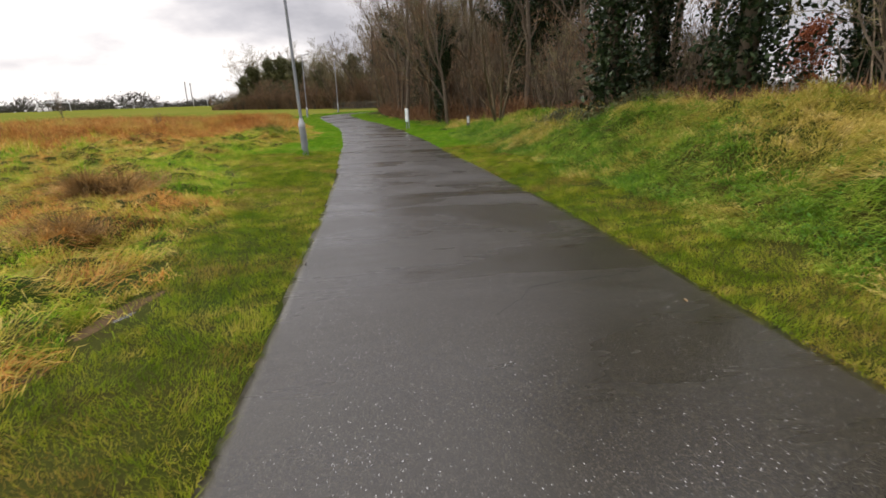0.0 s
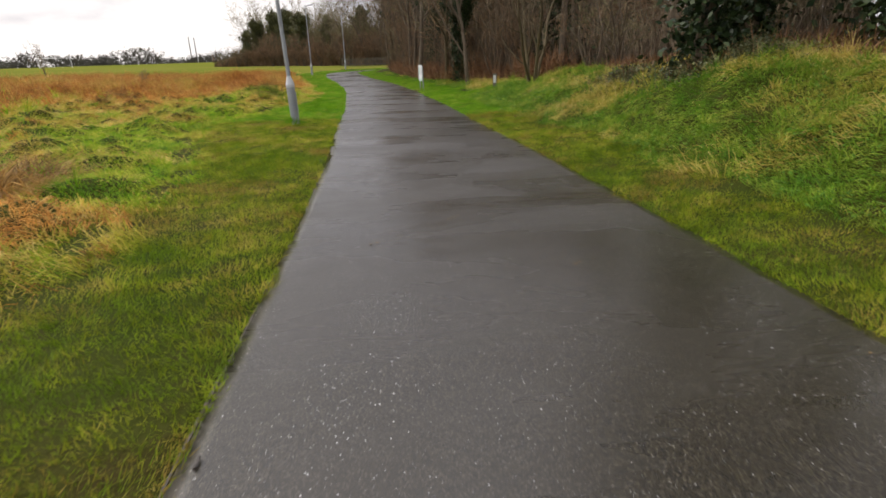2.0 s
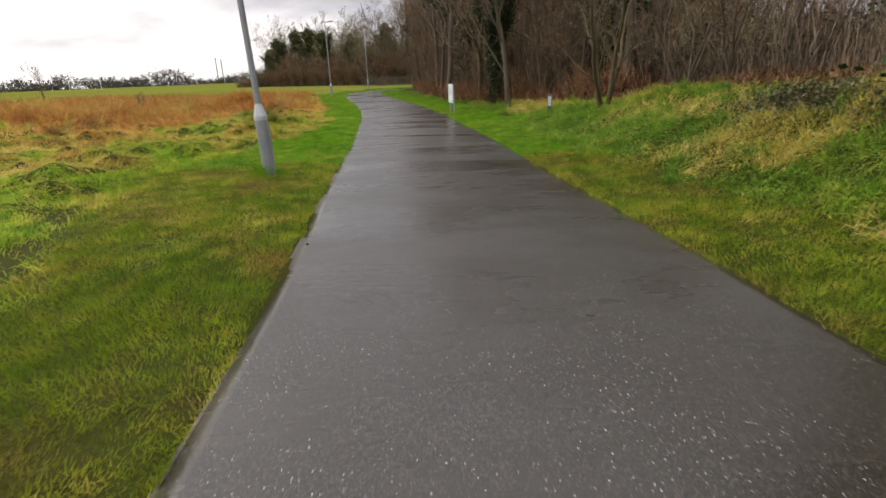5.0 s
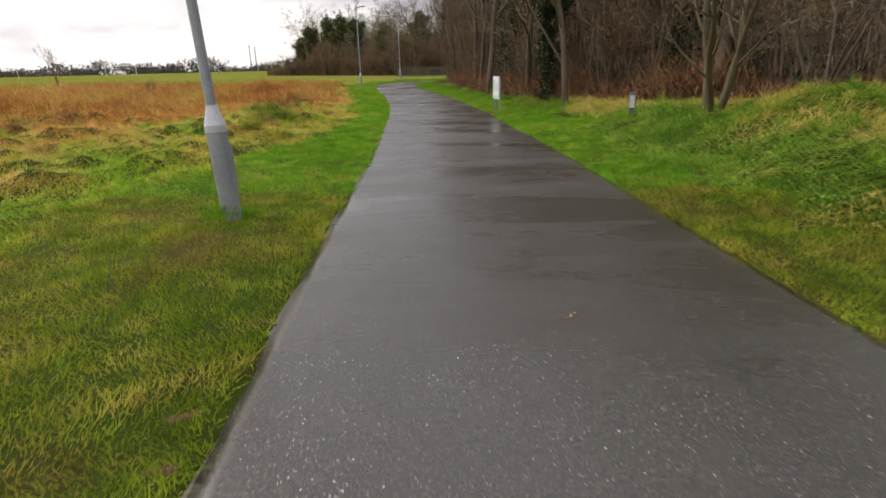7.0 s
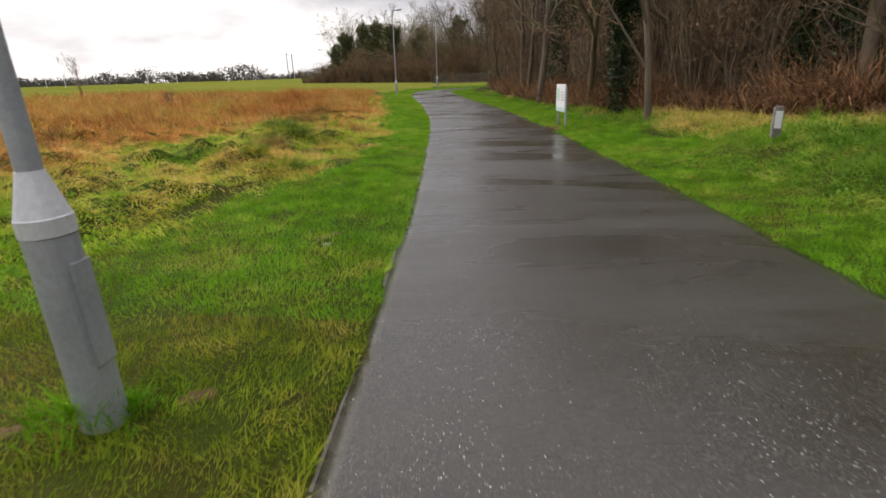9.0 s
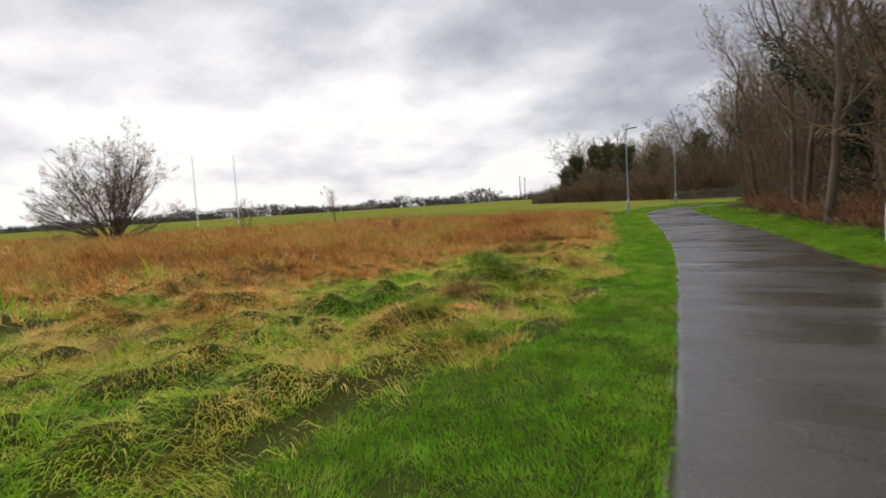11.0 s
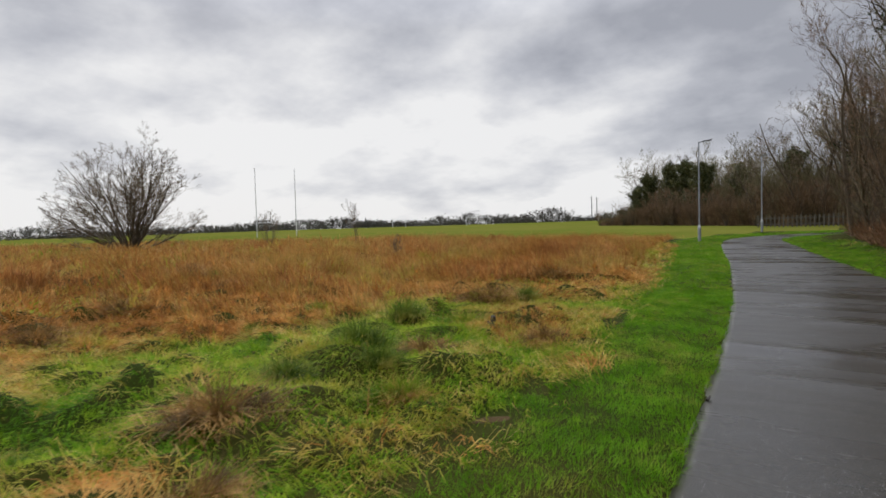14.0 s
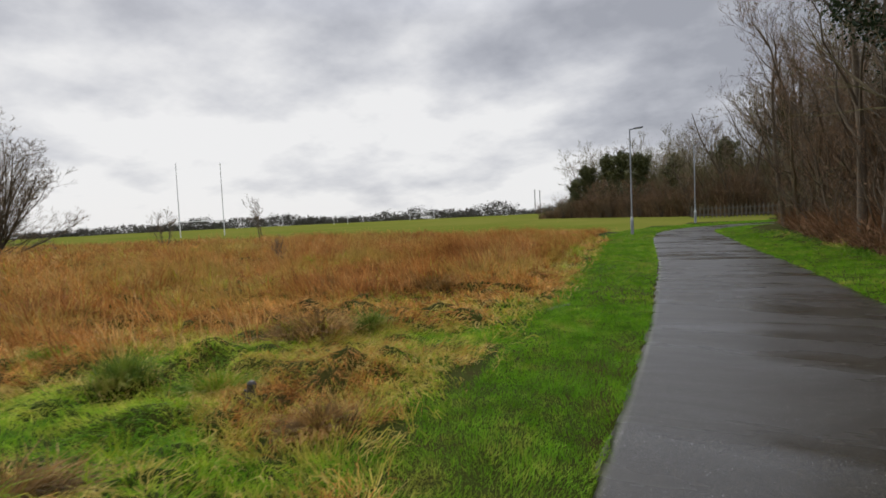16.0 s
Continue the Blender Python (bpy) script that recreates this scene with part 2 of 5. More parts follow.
LAWN = mat_blades("mown_grass", [(0.103, 0.172, 0.009), (0.172, 0.247, 0.014), (0.276, 0.305, 0.023), (0.425, 0.339, 0.075)], 0.5, (0.310, 0.215, 0.050), 0.9, thin=0.35, contrast=1.9, edge=0.55)
ROUGH = mat_blades("rough_grass", [(0.090, 0.230, 0.010), (0.205, 0.290, 0.022), (0.430, 0.335, 0.070), (0.520, 0.365, 0.120)], 0.42, (0.450, 0.245, 0.070), 0.65, thin=0.35, contrast=3.0, edge=0.475)
FIELD_GREEN = mat_blades("green_field_grass", [(0.091, 0.227, 0.008), (0.195, 0.351, 0.013), (0.338, 0.429, 0.029), (0.520, 0.481, 0.078)], 0.5, thin=0.3, contrast=1.7)
FIELD_STRAW = mat_blades("straw_field_grass", [(0.225, 0.239, 0.022), (0.405, 0.351, 0.043), (0.540, 0.410, 0.090), (0.630, 0.486, 0.162)], 0.6, thin=0.3, contrast=2.0)
FIELD_BROWN = mat_blades("brown_field_grass", [(0.168, 0.073, 0.017), (0.392, 0.175, 0.036), (0.588, 0.287, 0.070), (0.700, 0.420, 0.126)], 0.6, thin=0.3, contrast=2.2)
BANK_GREEN = mat_blades("green_bank_grass", [(0.056, 0.156, 0.010), (0.112, 0.237, 0.016), (0.206, 0.312, 0.030), (0.338, 0.375, 0.062)], 0.5, thin=0.3, contrast=1.8)
BANK_STRAW = mat_blades("straw_bank_grass", [(0.204, 0.216, 0.029), (0.348, 0.312, 0.050), (0.516, 0.396, 0.102), (0.624, 0.480, 0.180)], 0.6, thin=0.3, contrast=2.0)
RUSH = mat_blades("russet_rushes", [(0.194, 0.078, 0.022), (0.356, 0.146, 0.037), (0.486, 0.232, 0.065), (0.583, 0.378, 0.135)], 0.16, (0.400, 0.280, 0.065), 0.30, thin=0.35, contrast=3.2, edge=0.47)
LAWN_LUSH = mat_blades("lush_mown_grass", [(0.092, 0.230, 0.008), (0.129, 0.301, 0.011), (0.184, 0.351, 0.018), (0.328, 0.356, 0.052)], 0.4, thin=0.35, contrast=1.6)
WEED = mat_blades("weed_leaves", [(0.045, 0.120, 0.012), (0.085, 0.190, 0.020), (0.150, 0.240, 0.035)], 0.9, thin=0.3)
TUSSOCK = mat_blades("tussock_blades", [(0.152, 0.096, 0.032), (0.304, 0.176, 0.058), (0.512, 0.328, 0.104)], 0.8, thin=0.35)
TUSSOCK_GREEN = mat_blades("green_tussock_blades", [(0.070, 0.133, 0.018), (0.172, 0.234, 0.031), (0.374, 0.312, 0.078)], 0.8, thin=0.35)
PITCH = mat_two("far_pitch_turf", (0.135, 0.160, 0.024), (0.200, 0.190, 0.042), 0.06, 0.9, 1.5, 0.0, 0.05, spec=0.0)
FAR_LEAF = mat_blades("far_hedge", [(0.060, 0.057, 0.050), (0.082, 0.078, 0.065), (0.090, 0.094, 0.068)], 0.02, rough=0.8, sheen=0.1)


# ---- geometry helpers ----
def poly_mesh(name, V, F):
    """A mesh from arrays: V of n x 3, F of m x k corners."""
    V, F = np.asarray(V, np.float32), np.asarray(F, np.int32)
    me = bpy.data.meshes.new(name)
    k = F.shape[1]
    me.vertices.add(len(V))
    me.vertices.foreach_set("co", V.ravel())
    me.loops.add(F.size)
    me.loops.foreach_set("vertex_index", F.ravel())
    me.polygons.add(len(F))
    me.polygons.foreach_set("loop_start", np.arange(len(F), dtype=np.int32) * k)
    me.update(calc_edges=True)
    return me


def shaded(me, smooth):
    me.polygons.foreach_set("use_smooth", [smooth] * len(me.polygons))
    return me


def put(name, me, mat, parent=None, label="", smooth=False):
    me.materials.clear()
    me.materials.append(mat)
    shaded(me, smooth)
    ob = new(name, me)
    if parent is not None:
        ob.parent = parent
    if label:
        tagged(ob, label)
    return ob


def part(name, bm, mat, parent, label="", smooth=False):
    me = bpy.data.meshes.new(name)
    bm.to_mesh(me)
    bm.free()
    return put(name, me, mat, parent, label, smooth)


def box_bm(sx, sy, sz, at=(0, 0, 0), bevel=0.0, turn=None):
    """A box that stands on z = at.z."""
    bm = bmesh.new()
    bmesh.ops.create_cube(bm, size=1)
    bmesh.ops.scale(bm, vec=(sx, sy, sz), verts=bm.verts)
    if bevel:
        bmesh.ops.bevel(bm, geom=bm.edges[:], offset=bevel, segments=2, affect="EDGES")
    bmesh.ops.translate(bm, vec=(0, 0, sz / 2), verts=bm.verts)
    if turn:
        bmesh.ops.transform(bm, matrix=turn, verts=bm.verts)
    bmesh.ops.translate(bm, vec=at, verts=bm.verts)
    return bm


def lathe_bm(profile, sides=20, at=(0, 0, 0)):
    """A turned body from (radius, height) pairs."""
    bm = bmesh.new()
    rings = []
    for r, z in profile:
        rings.append([bm.verts.new((at[0] + r * math.cos(2 * math.pi * i / sides), at[1] + r * math.sin(2 * math.pi * i / sides), at[2] + z)) for i in range(sides)])
    for a, b in zip(rings, rings[1:]):
        for i in range(sides):
            bm.faces.new((a[i], a[(i + 1) % sides], b[(i + 1) % sides], b[i]))
    bm.faces.new(rings[0][::-1])
    bm.faces.new(rings[-1])
    return bm


def tubes(P0, P1, R0, R1, sides):
    """Tapered prisms along many short segments."""
    P0, P1 = np.asarray(P0, float), np.asarray(P1, float)
    R0, R1 = np.asarray(R0, float), np.asarray(R1, float)
    d = P1 - P0
    d /= np.linalg.norm(d, axis=1, keepdims=True) + 1e-9
    ref = np.where(np.abs(d[:, 2:3]) > 0.9, np.array([[1.0, 0, 0]]), np.array([[0, 0, 1.0]]))
    u = np.cross(d, ref)
    u /= np.linalg.norm(u, axis=1, keepdims=True) + 1e-9
    v = np.cross(d, u)
    a = 2 * np.pi * np.arange(sides) / sides
    ring = np.cos(a)[None, :, None] * u[:, None] + np.sin(a)[None, :, None] * v[:, None]
    V = np.concatenate([P0[:, None] + ring * R0[:, None, None], P1[:, None] + ring * R1[:, None, None]], 1).reshape(-1, 3)
    i = np.arange(sides)
    quad = np.stack([i, (i + 1) % sides, (i + 1) % sides + sides, i + sides], 1)
    F = (quad[None] + (np.arange(len(P0)) * 2 * sides)[:, None, None]).reshape(-1, 4)
    return V, F


def ribbons(P0, P1, R0, R1, rng):
    """Flat tapered strips for the thinnest twigs."""
    P0, P1 = np.asarray(P0, float), np.asarray(P1, float)
    d = P1 - P0
    u = np.cross(d, rng.normal(0, 1, d.shape))
    u /= np.linalg.norm(u, axis=1, keepdims=True) + 1e-9
    a, b = np.asarray(R0, float)[:, None], np.asarray(R1, float)[:, None]
    V = np.stack([P0 - u * a, P0 + u * a, P1 + u * b, P1 - u * b], 1).reshape(-1, 3)
    return V, np.arange(4 * len(P0)).reshape(-1, 4)


def joined(pieces):
    V, F, n = [], [], 0
    for v, f in pieces:
        V.append(v)
        F.append(f + n)
        n += len(v)
    return np.concatenate(V), np.concatenate(F)


def wave(x, y, size, seed):
    """Smooth value noise, 0 to 1, with features of that size."""
    x, y = np.asarray(x, float) / size, np.asarray(y, float) / size
    xi, yi = np.floor(x).astype(np.int64), np.floor(y).astype(np.int64)
    fx, fy = x - xi, y - yi
    fx, fy = fx * fx * (3 - 2 * fx), fy * fy * (3 - 2 * fy)

    def h(a, b):
        return chance(a, b, seed)

    top = h(xi, yi) * (1 - fx) + h(xi + 1, yi) * fx
    bot = h(xi, yi + 1) * (1 - fx) + h(xi + 1, yi + 1) * fx
    return top * (1 - fy) + bot * fy


def chance(a, b, seed):
    """A fixed random number, 0 to 1, for each cell a, b."""
    n = (a * 374761393 + b * 668265263 + seed * 974634777) & 0x7FFFFFFF
    n = ((n ^ (n >> 13)) * 1274126177) & 0x7FFFFFFF
    return ((n ^ (n >> 16)) & 0xFFFF) / 65535.0


def mounds(x, y, cell, seed):
    """Low rounded tussock mounds, one in most cells, 0 to 1 high."""
    x, y = np.asarray(x, float) / cell, np.asarray(y, float) / cell
    xi, yi = np.floor(x).astype(np.int64), np.floor(y).astype(np.int64)
    best = np.zeros(x.shape)
    for i in (-1, 0, 1):
        for j in (-1, 0, 1):
            a, b = xi + i, yi + j
            dx, dy = x - (a + chance(a, b, seed)), y - (b + chance(a, b, seed + 1))
            t = 3.14 * chance(a, b, seed + 2)
            u, v = dx * np.cos(t) + dy * np.sin(t), dy * np.cos(t) - dx * np.sin(t)
            h = np.maximum(chance(a, b, seed + 3) * 1.25 - 0.25, 0)
            best = np.maximum(best, h * np.exp(-(u / 0.55) ** 2 - (v / 0.34) ** 2))
    return best


def ease(a, b, v):
    s = np.clip((np.asarray(v, float) - a) / (b - a), 0, 1)
    return s * s * (3 - 2 * s)


# ---- the plan: the path's two edges, the ground's height ----
LEFT = [(0.2, -12), (0.16, 0), (0.055, 7.5), (-0.06, 12.5), (-0.21, 17), (-0.45, 20.5), (-0.75, 25.8), (-1.08, 30), (-1.42, 34), (-1.85, 38.2),
        (-2.5, 43), (-3.35, 48.7), (-4.75, 56.6), (-5.45, 61), (-5.85, 65), (-5.55, 68.2), (-4.5, 71), (-2.4, 73.6), (1, 76), (8, 79), (20, 82), (40, 84)]
RIGHT = [(3.45, -12), (3.35, 0), (3.22, 7.5), (3.1, 12.5), (2.86, 17), (2.64, 20.5), (2.36, 25.8), (2.03, 30), (1.76, 34), (1.28, 38.2),
         (0.72, 43), (-0.1, 48.7), (-1.4, 56.6), (-2.2, 61), (-2.85, 65), (-2.75, 67.5), (-2.05, 69.6), (-0.5, 71.4), (2.2, 73.2), (8.6, 75.8), (20, 78.6), (40, 80.6)]


def spline(points, per):
    p = np.array(points, float)
    p = np.vstack([2 * p[0] - p[1], p, 2 * p[-1] - p[-2]])
    out = []
    for i in range(1, len(p) - 2):
        for s in np.arange(per) / per:
            a, b, c, d = p[i - 1:i + 3]
            out.append(0.5 * (2 * b + (c - a) * s + (2 * a - 5 * b + 4 * c - d) * s * s + (3 * b - a - 3 * c + d) * s ** 3))
    out.append(p[-2])
    return np.array(out)


LE, RI = spline(LEFT, 6), spline(RIGHT, 6)
MID, HALF = (LE + RI) / 2, np.linalg.norm(RI - LE, axis=1) / 2


def beside(x, y):
    """Distance from the path's edge (negative on it), and the side: -1 the field's, +1 the wood's."""
    x, y = np.asarray(x, float).ravel(), np.asarray(y, float).ravel()
    best, side = np.full(len(x), 1e9), np.ones(len(x))
    for i in range(len(MID) - 1):
        a, b = MID[i], MID[i + 1]
        ab = b - a
        px, py = x - a[0], y - a[1]
        s = np.clip((px * ab[0] + py * ab[1]) / (ab @ ab), 0, 1)
        d = np.hypot(px - s * ab[0], py - s * ab[1]) - (HALF[i] + (HALF[i + 1] - HALF[i]) * s)
        near = d < best
        best = np.where(near, d, best)
        side = np.where(near, np.sign(ab[1] * px - ab[0] * py), side)
    return best, np.where(side == 0, 1, side)


def rise(y):
    """The long slope that path and field climb together."""
    y = np.asarray(y, float)
    return 0.016 * np.maximum(0, np.minimum(y, 190) - 52) * ease(50, 60, y)


def verge_width(y):
    return np.interp(y, [0, 9, 16, 20, 22, 25, 29, 32, 37, 45, 60], [1.15, 1.2, 1.75, 2.8, 3.0, 2.2, 1.35, 1.2, 1.6, 2.0, 2.4])


CREST = ([-20, 10, 18, 22, 26, 29, 33, 60], [0.95, 0.95, 0.95, 0.88, 0.62, 0.36, 0.28, 0.25])


def ground_at(x, y):
    shape = np.shape(x)
    x, y = np.asarray(x, float).ravel(), np.asarray(y, float).ravel()
    d, side = beside(x, y)
    z = rise(y)
    out = np.maximum(d, 0)
    # the wood's side: a verge, then the bank
    top = np.interp(y, *CREST)
    lump = (wave(x, y, 1.9, 3) - 0.5) * 0.46 + (wave(x, y, 0.7, 4) - 0.5) * 0.20
    wood = 0.05 * ease(0, 1.2, out) + top * ease(0.9, 3.6, out) + lump * ease(1.0, 2.4, out) * (0.35 + 0.5 * top)
    wood += (0.20 * mounds(x, y, 1.0, 201) + 0.12 * mounds(x, y, 0.5, 231)) * ease(1.1, 2.2, out) * (1 - 0.85 * ease(23, 26, y))
    wood += 0.35 * ease(6, 30, out) * (y < 70)
    # the field's side: level, rough, a little higher far out
    rough = (wave(x, y, 1.6, 5) - 0.5) * 0.22 + (wave(x, y, 0.6, 6) - 0.5) * 0.08 + 0.24 * mounds(x, y, 0.95, 211) + 0.17 * mounds(x, y, 0.48, 221)
    field = 0.03 * ease(0, 0.8, out) + rough * ease(0.0, 1.1, out - verge_width(y)) * (1 - 0.9 * ease(45, 75, y)) + 0.28 * ease(6, 20, out) * (1 - 0.6 * ease(60, 90, y))
    z = z + np.where(side > 0, wood, field)
    # a bed under the asphalt
    z = np.where(d < 0, rise(y) - 0.10 * ease(0.0, -0.12, d) + 0.012, z + 0.012)
    return z.reshape(shape)


# ---- ground: one sheet, close-meshed near the path ----
def axis(fine_from, fine_to, step, limit):
    core = np.arange(fine_from, fine_to + step / 2, step)
    grow_, s = [], step
    v = core[-1]
    while v < limit:
        s *= 1.16
        v += s
        grow_.append(v)
    s, v, back = step, core[0], []
    while v > -limit:
        s *= 1.16
        v -= s
        back.append(v)
    return np.array(back[::-1] + list(core) + grow_)


def mud_at(x, y, d):
    """Bare wet strips along the outer border of the mown verge."""
    edge = np.abs(d - verge_width(y) - 0.12 + 0.3 * (wave(y, x * 0, 1.3, 21) - 0.5))
    bare = (edge < 0.15) & (wave(x, y, 0.5, 22) > 0.60)
    for cx, cy, rx, ry in ((-1.02, 9.35, 0.22, 0.55), (-1.3, 10.4, 0.16, 0.4), (-2.35, 28.5, 0.28, 0.5), (-1.98, 24.9, 0.13, 0.2), (-1.25, 23.96, 0.10, 0.16), (-2.45, 31.0, 0.2, 0.35)):
        bare |= ((x - cx) / rx) ** 2 + ((y - cy) / ry) ** 2 < 0.6 + 0.8 * wave(x, y, 0.2, 23)
    return bare


def build_ground():
    xs, ys = axis(-14, 9, 0.12, 2500), axis(4, 46, 0.13, 2500)
    X, Y = np.meshgrid(xs, ys)
    Z = ground_at(X, Y)
    nx, ny = len(xs), len(ys)
    i = np.arange(nx * ny).reshape(ny, nx)
    F = np.stack([i[:-1, :-1], i[:-1, 1:], i[1:, 1:], i[1:, :-1]], -1).reshape(-1, 4)
    me = poly_mesh("ground", np.stack([X, Y, Z], -1).reshape(-1, 3), F)
    ob = put("ground", me, SOIL, smooth=True)
    me.materials.append(PITCH)
    cx, cy = X[:-1, :-1].ravel(), Y[:-1, :-1].ravel()
    d, side = beside(cx, cy)
    pitch = (side < 0) & (cy + 0.35 * cx > 62) & (d > 14)
    pitch |= (side < 0) & ((d > 75) | (cy > 66) & (d > 2.5))
    me.polygons.foreach_set("material_index", pitch.astype(np.int32))
    tagged(ob, "rough wet turf with moss and mud between the grass", "ground", kind="structure")


build_ground()


RIDGES = ((33.4, 0.15, 0.85, 0.020, 0.20), (30.4, 0.2, 0.75, 0.018, 0.22), (35.0, 0.0, 0.55, 0.018, 0.2), (28.4, 0.45, 1.0, 0.018, 0.3), (36.9, 0.4, 0.85, 0.026, 0.22), (39.0, 0.35, 0.9, 0.022, 0.2),
          (42.4, 0.5, 0.95, 0.030, 0.22), (45.2, 0.3, 0.8, 0.02, 0.25), (48.3, 0.35, 0.7, 0.030, 0.22), (51.3, 0.45, 0.8, 0.036, 0.25), (24.9, 0.35, 0.8, 0.016, 0.3), (55.0, 0.3, 0.9, 0.03, 0.3))


def path_height(X, Y, s):
    """The asphalt's top: a slight camber, soft waves and ridges over roots."""
    Z = rise(Y) + 0.012 * (1 - (2 * s - 1) ** 2) + (wave(X, Y, 1.7, 13) - 0.5) * 0.010 + (wave(X, Y * 1.6, 0.6, 14) - 0.5) * 0.004
    for at, a, b, h, wide in RIDGES:
        wob = at + 0.5 * (wave(X, X * 0 + at, 1.1, 15) - 0.5)
        Z = Z + h * np.exp(-((Y - wob) / wide) ** 2) * ease(a - 0.15, a + 0.1, s) * (1 - ease(b - 0.1, b + 0.12, s))
    return Z


def path_z(x, y):
    """The same at a single place of the long straight part."""
    xl, xr = np.interp(y, LE[:90, 1], LE[:90, 0]), np.interp(y, RI[:90, 1], RI[:90, 0])
    return float(path_height(np.array([x]), np.array([y]), np.array([(x - xl) / (xr - xl)]))[0])


def build_path():
    """A ribbon of asphalt with wavering edges."""
    n = 36
    left, right = spline(LEFT, 40), spline(RIGHT, 40)
    s = np.linspace(0, 1, n + 1)
    P = left[:, None] * (1 - s[None, :, None]) + right[:, None] * s[None, :, None]
    X, Y = P[..., 0].copy(), P[..., 1].copy()
    w = (wave(Y, X * 0 + 1, 0.55, 11) - 0.5) * 0.07 + (wave(Y, X * 0 + 2, 0.17, 12) - 0.5) * 0.035
    X += w * (s[None] > 0.99)
    Z = path_height(X, Y, s[None] + 0 * X)
    m = len(left)
    top = np.stack([X, Y, Z], -1)
    rim = np.stack([top[:, 0], top[:, -1]], 1) - (0, 0, 0.12)
    V = np.concatenate([top.reshape(-1, 3), rim.reshape(-1, 3)])
    i = np.arange(m * (n + 1)).reshape(m, n + 1)
    F = [np.stack([i[:-1, :-1], i[:-1, 1:], i[1:, 1:], i[1:, :-1]], -1).reshape(-1, 4)]
    o = m * (n + 1) + np.arange(m) * 2
    F.append(np.stack([i[:-1, 0], i[1:, 0], o[1:], o[:-1]], 1))
    F.append(np.stack([i[:-1, -1], o[:-1] + 1, o[1:] + 1, i[1:, -1]], 1))
    me = poly_mesh("path", V, np.concatenate(F))
    ob = put("path", me, ASPHALT, smooth=True)
    return tagged(ob, "wet dark grey asphalt footpath with pale stone chips and painted glints", "path", kind="structure")


path = build_path()


# ---- grass ----
def blades(x, y, rng, tall, wide, lean, segs=1, base_z=None, toward=None):
    """Blades standing on the ground at x, y; segs 1 is one triangle, 2 bends over."""
    n = len(x)
    z = (ground_at(x, y) if base_z is None else base_z) - 0.01
    a = rng.uniform(0, 2 * np.pi, n)
    ln = np.clip(rng.normal(lean, lean * 0.45, n), 0, 1.45)
    la = rng.uniform(0, 2 * np.pi, n) if toward is None else toward + rng.normal(0, 0.8, n)
    h = tall * rng.uniform(0.55, 1.25, n)
    w = wide * rng.uniform(0.7, 1.3, n)
    bx, by = np.cos(a) * w / 2, np.sin(a) * w / 2
    ox, oy = np.cos(la) * np.sin(ln), np.sin(la) * np.sin(ln)
    up = np.cos(ln)
    base = np.stack([x, y, z], 1)
    side = np.stack([bx, by, np.zeros(n)], 1)
    if segs == 1:
        tip = base + np.stack([ox, oy, up], 1) * h[:, None]
        V = np.stack([base - side, base + side, tip], 1).reshape(-1, 3)
        F = np.arange(3 * n).reshape(n, 3)
        return V, F
    l0, l1 = ln * 0.7, np.minimum(ln * 1.35, 1.75)
    cx, cy = np.cos(la), np.sin(la)
    half = base + np.stack([cx * np.sin(l0), cy * np.sin(l0), np.cos(l0)], 1) * (h * 0.5)[:, None]
    tip = half + np.stack([cx * np.sin(l1), cy * np.sin(l1), np.cos(l1)], 1) * (h * 0.55)[:, None]
    V = np.stack([base - side, base + side, half - side * 0.8, half + side * 0.8, tip], 1).reshape(-1, 3)
    f = np.array([[0, 1, 3], [0, 3, 2], [2, 3, 4]])
    F = (f[None] + 5 * np.arange(n)[:, None, None]).reshape(-1, 3)
    return V, F


def scatter(rng, x0, x1, y0, y1, n):
    return rng.uniform(x0, x1, n), rng.uniform(y0, y1, n)


def stuff(name, pieces, mat, label, category="grass"):
    V, F = joined(pieces)
    return tagged(put(name, poly_mesh(name, V, F), mat), label, category, kind="stuff")


def build_verges():
    rng = np.random.default_rng(5)
    pieces = []
    for y0, y1, per, tall, wide in ((2.5, 14, 5600, 0.058, 0.0070), (14, 22.5, 5400, 0.058, 0.0070), (22.5, 40, 5000, 0.060, 0.0075), (40, 58, 1200, 0.06, 0.018), (58, 84, 340, 0.07, 0.032)):
        x, y = scatter(rng, -10, 6 if y1 < 60 else 14, y0, y1, int(per * (y1 - y0) * (16 if y1 < 60 else 24)))
        d, side = beside(x, y)
        w = np.where(side < 0, verge_width(y) + 0.15, 1.25 + 0.5 * (y > 26)) + (wave(x, y, 0.6, 31) - 0.5) * 0.9
        keep = (d > np.where(side > 0, -0.075, -0.06 + 0.06 * wave(x, y, 2.3, 35)) + 0.06 * wave(x, y, 0.25, 32)) & (d < w + rng.normal(0, 0.15, len(x))) & ~((side < 0) & mud_at(x, y, d) & (rng.random(len(x)) < 0.85))
        x, y = x[keep], y[keep]
        t = tall * (0.45 + 0.75 * wave(x, y, 0.5, 33) + 0.75 * wave(x, y, 0.16, 34))
        pieces.append(blades(x, y, rng, t, wide, 0.95, toward=9.0 * wave(x, y, 0.45, 36) + rng.normal(0, 0.9, len(x))))
    # longer grass that the mower leaves round the lamp, the marker and the sign
    for cx, cy in ((-1.45, 21.5), (-1.38, 21.58), (-1.54, 21.44), (4.15, 27.8), (4.25, 28.0), (1.95, 34.3), (2.03, 33.6)):
        pieces.append(clumps(np.array([cx]), np.array([cy]), rng, 170, 0.11, 0.12, 0.008, 0.7))
    stuff("verge_grass", pieces[:2], LAWN, "short wet mown grass, mossy and yellowing beside path")
    stuff("lush_verge_grass", pieces[2:], LAWN_LUSH, "short wet lush green mown grass beside the path")


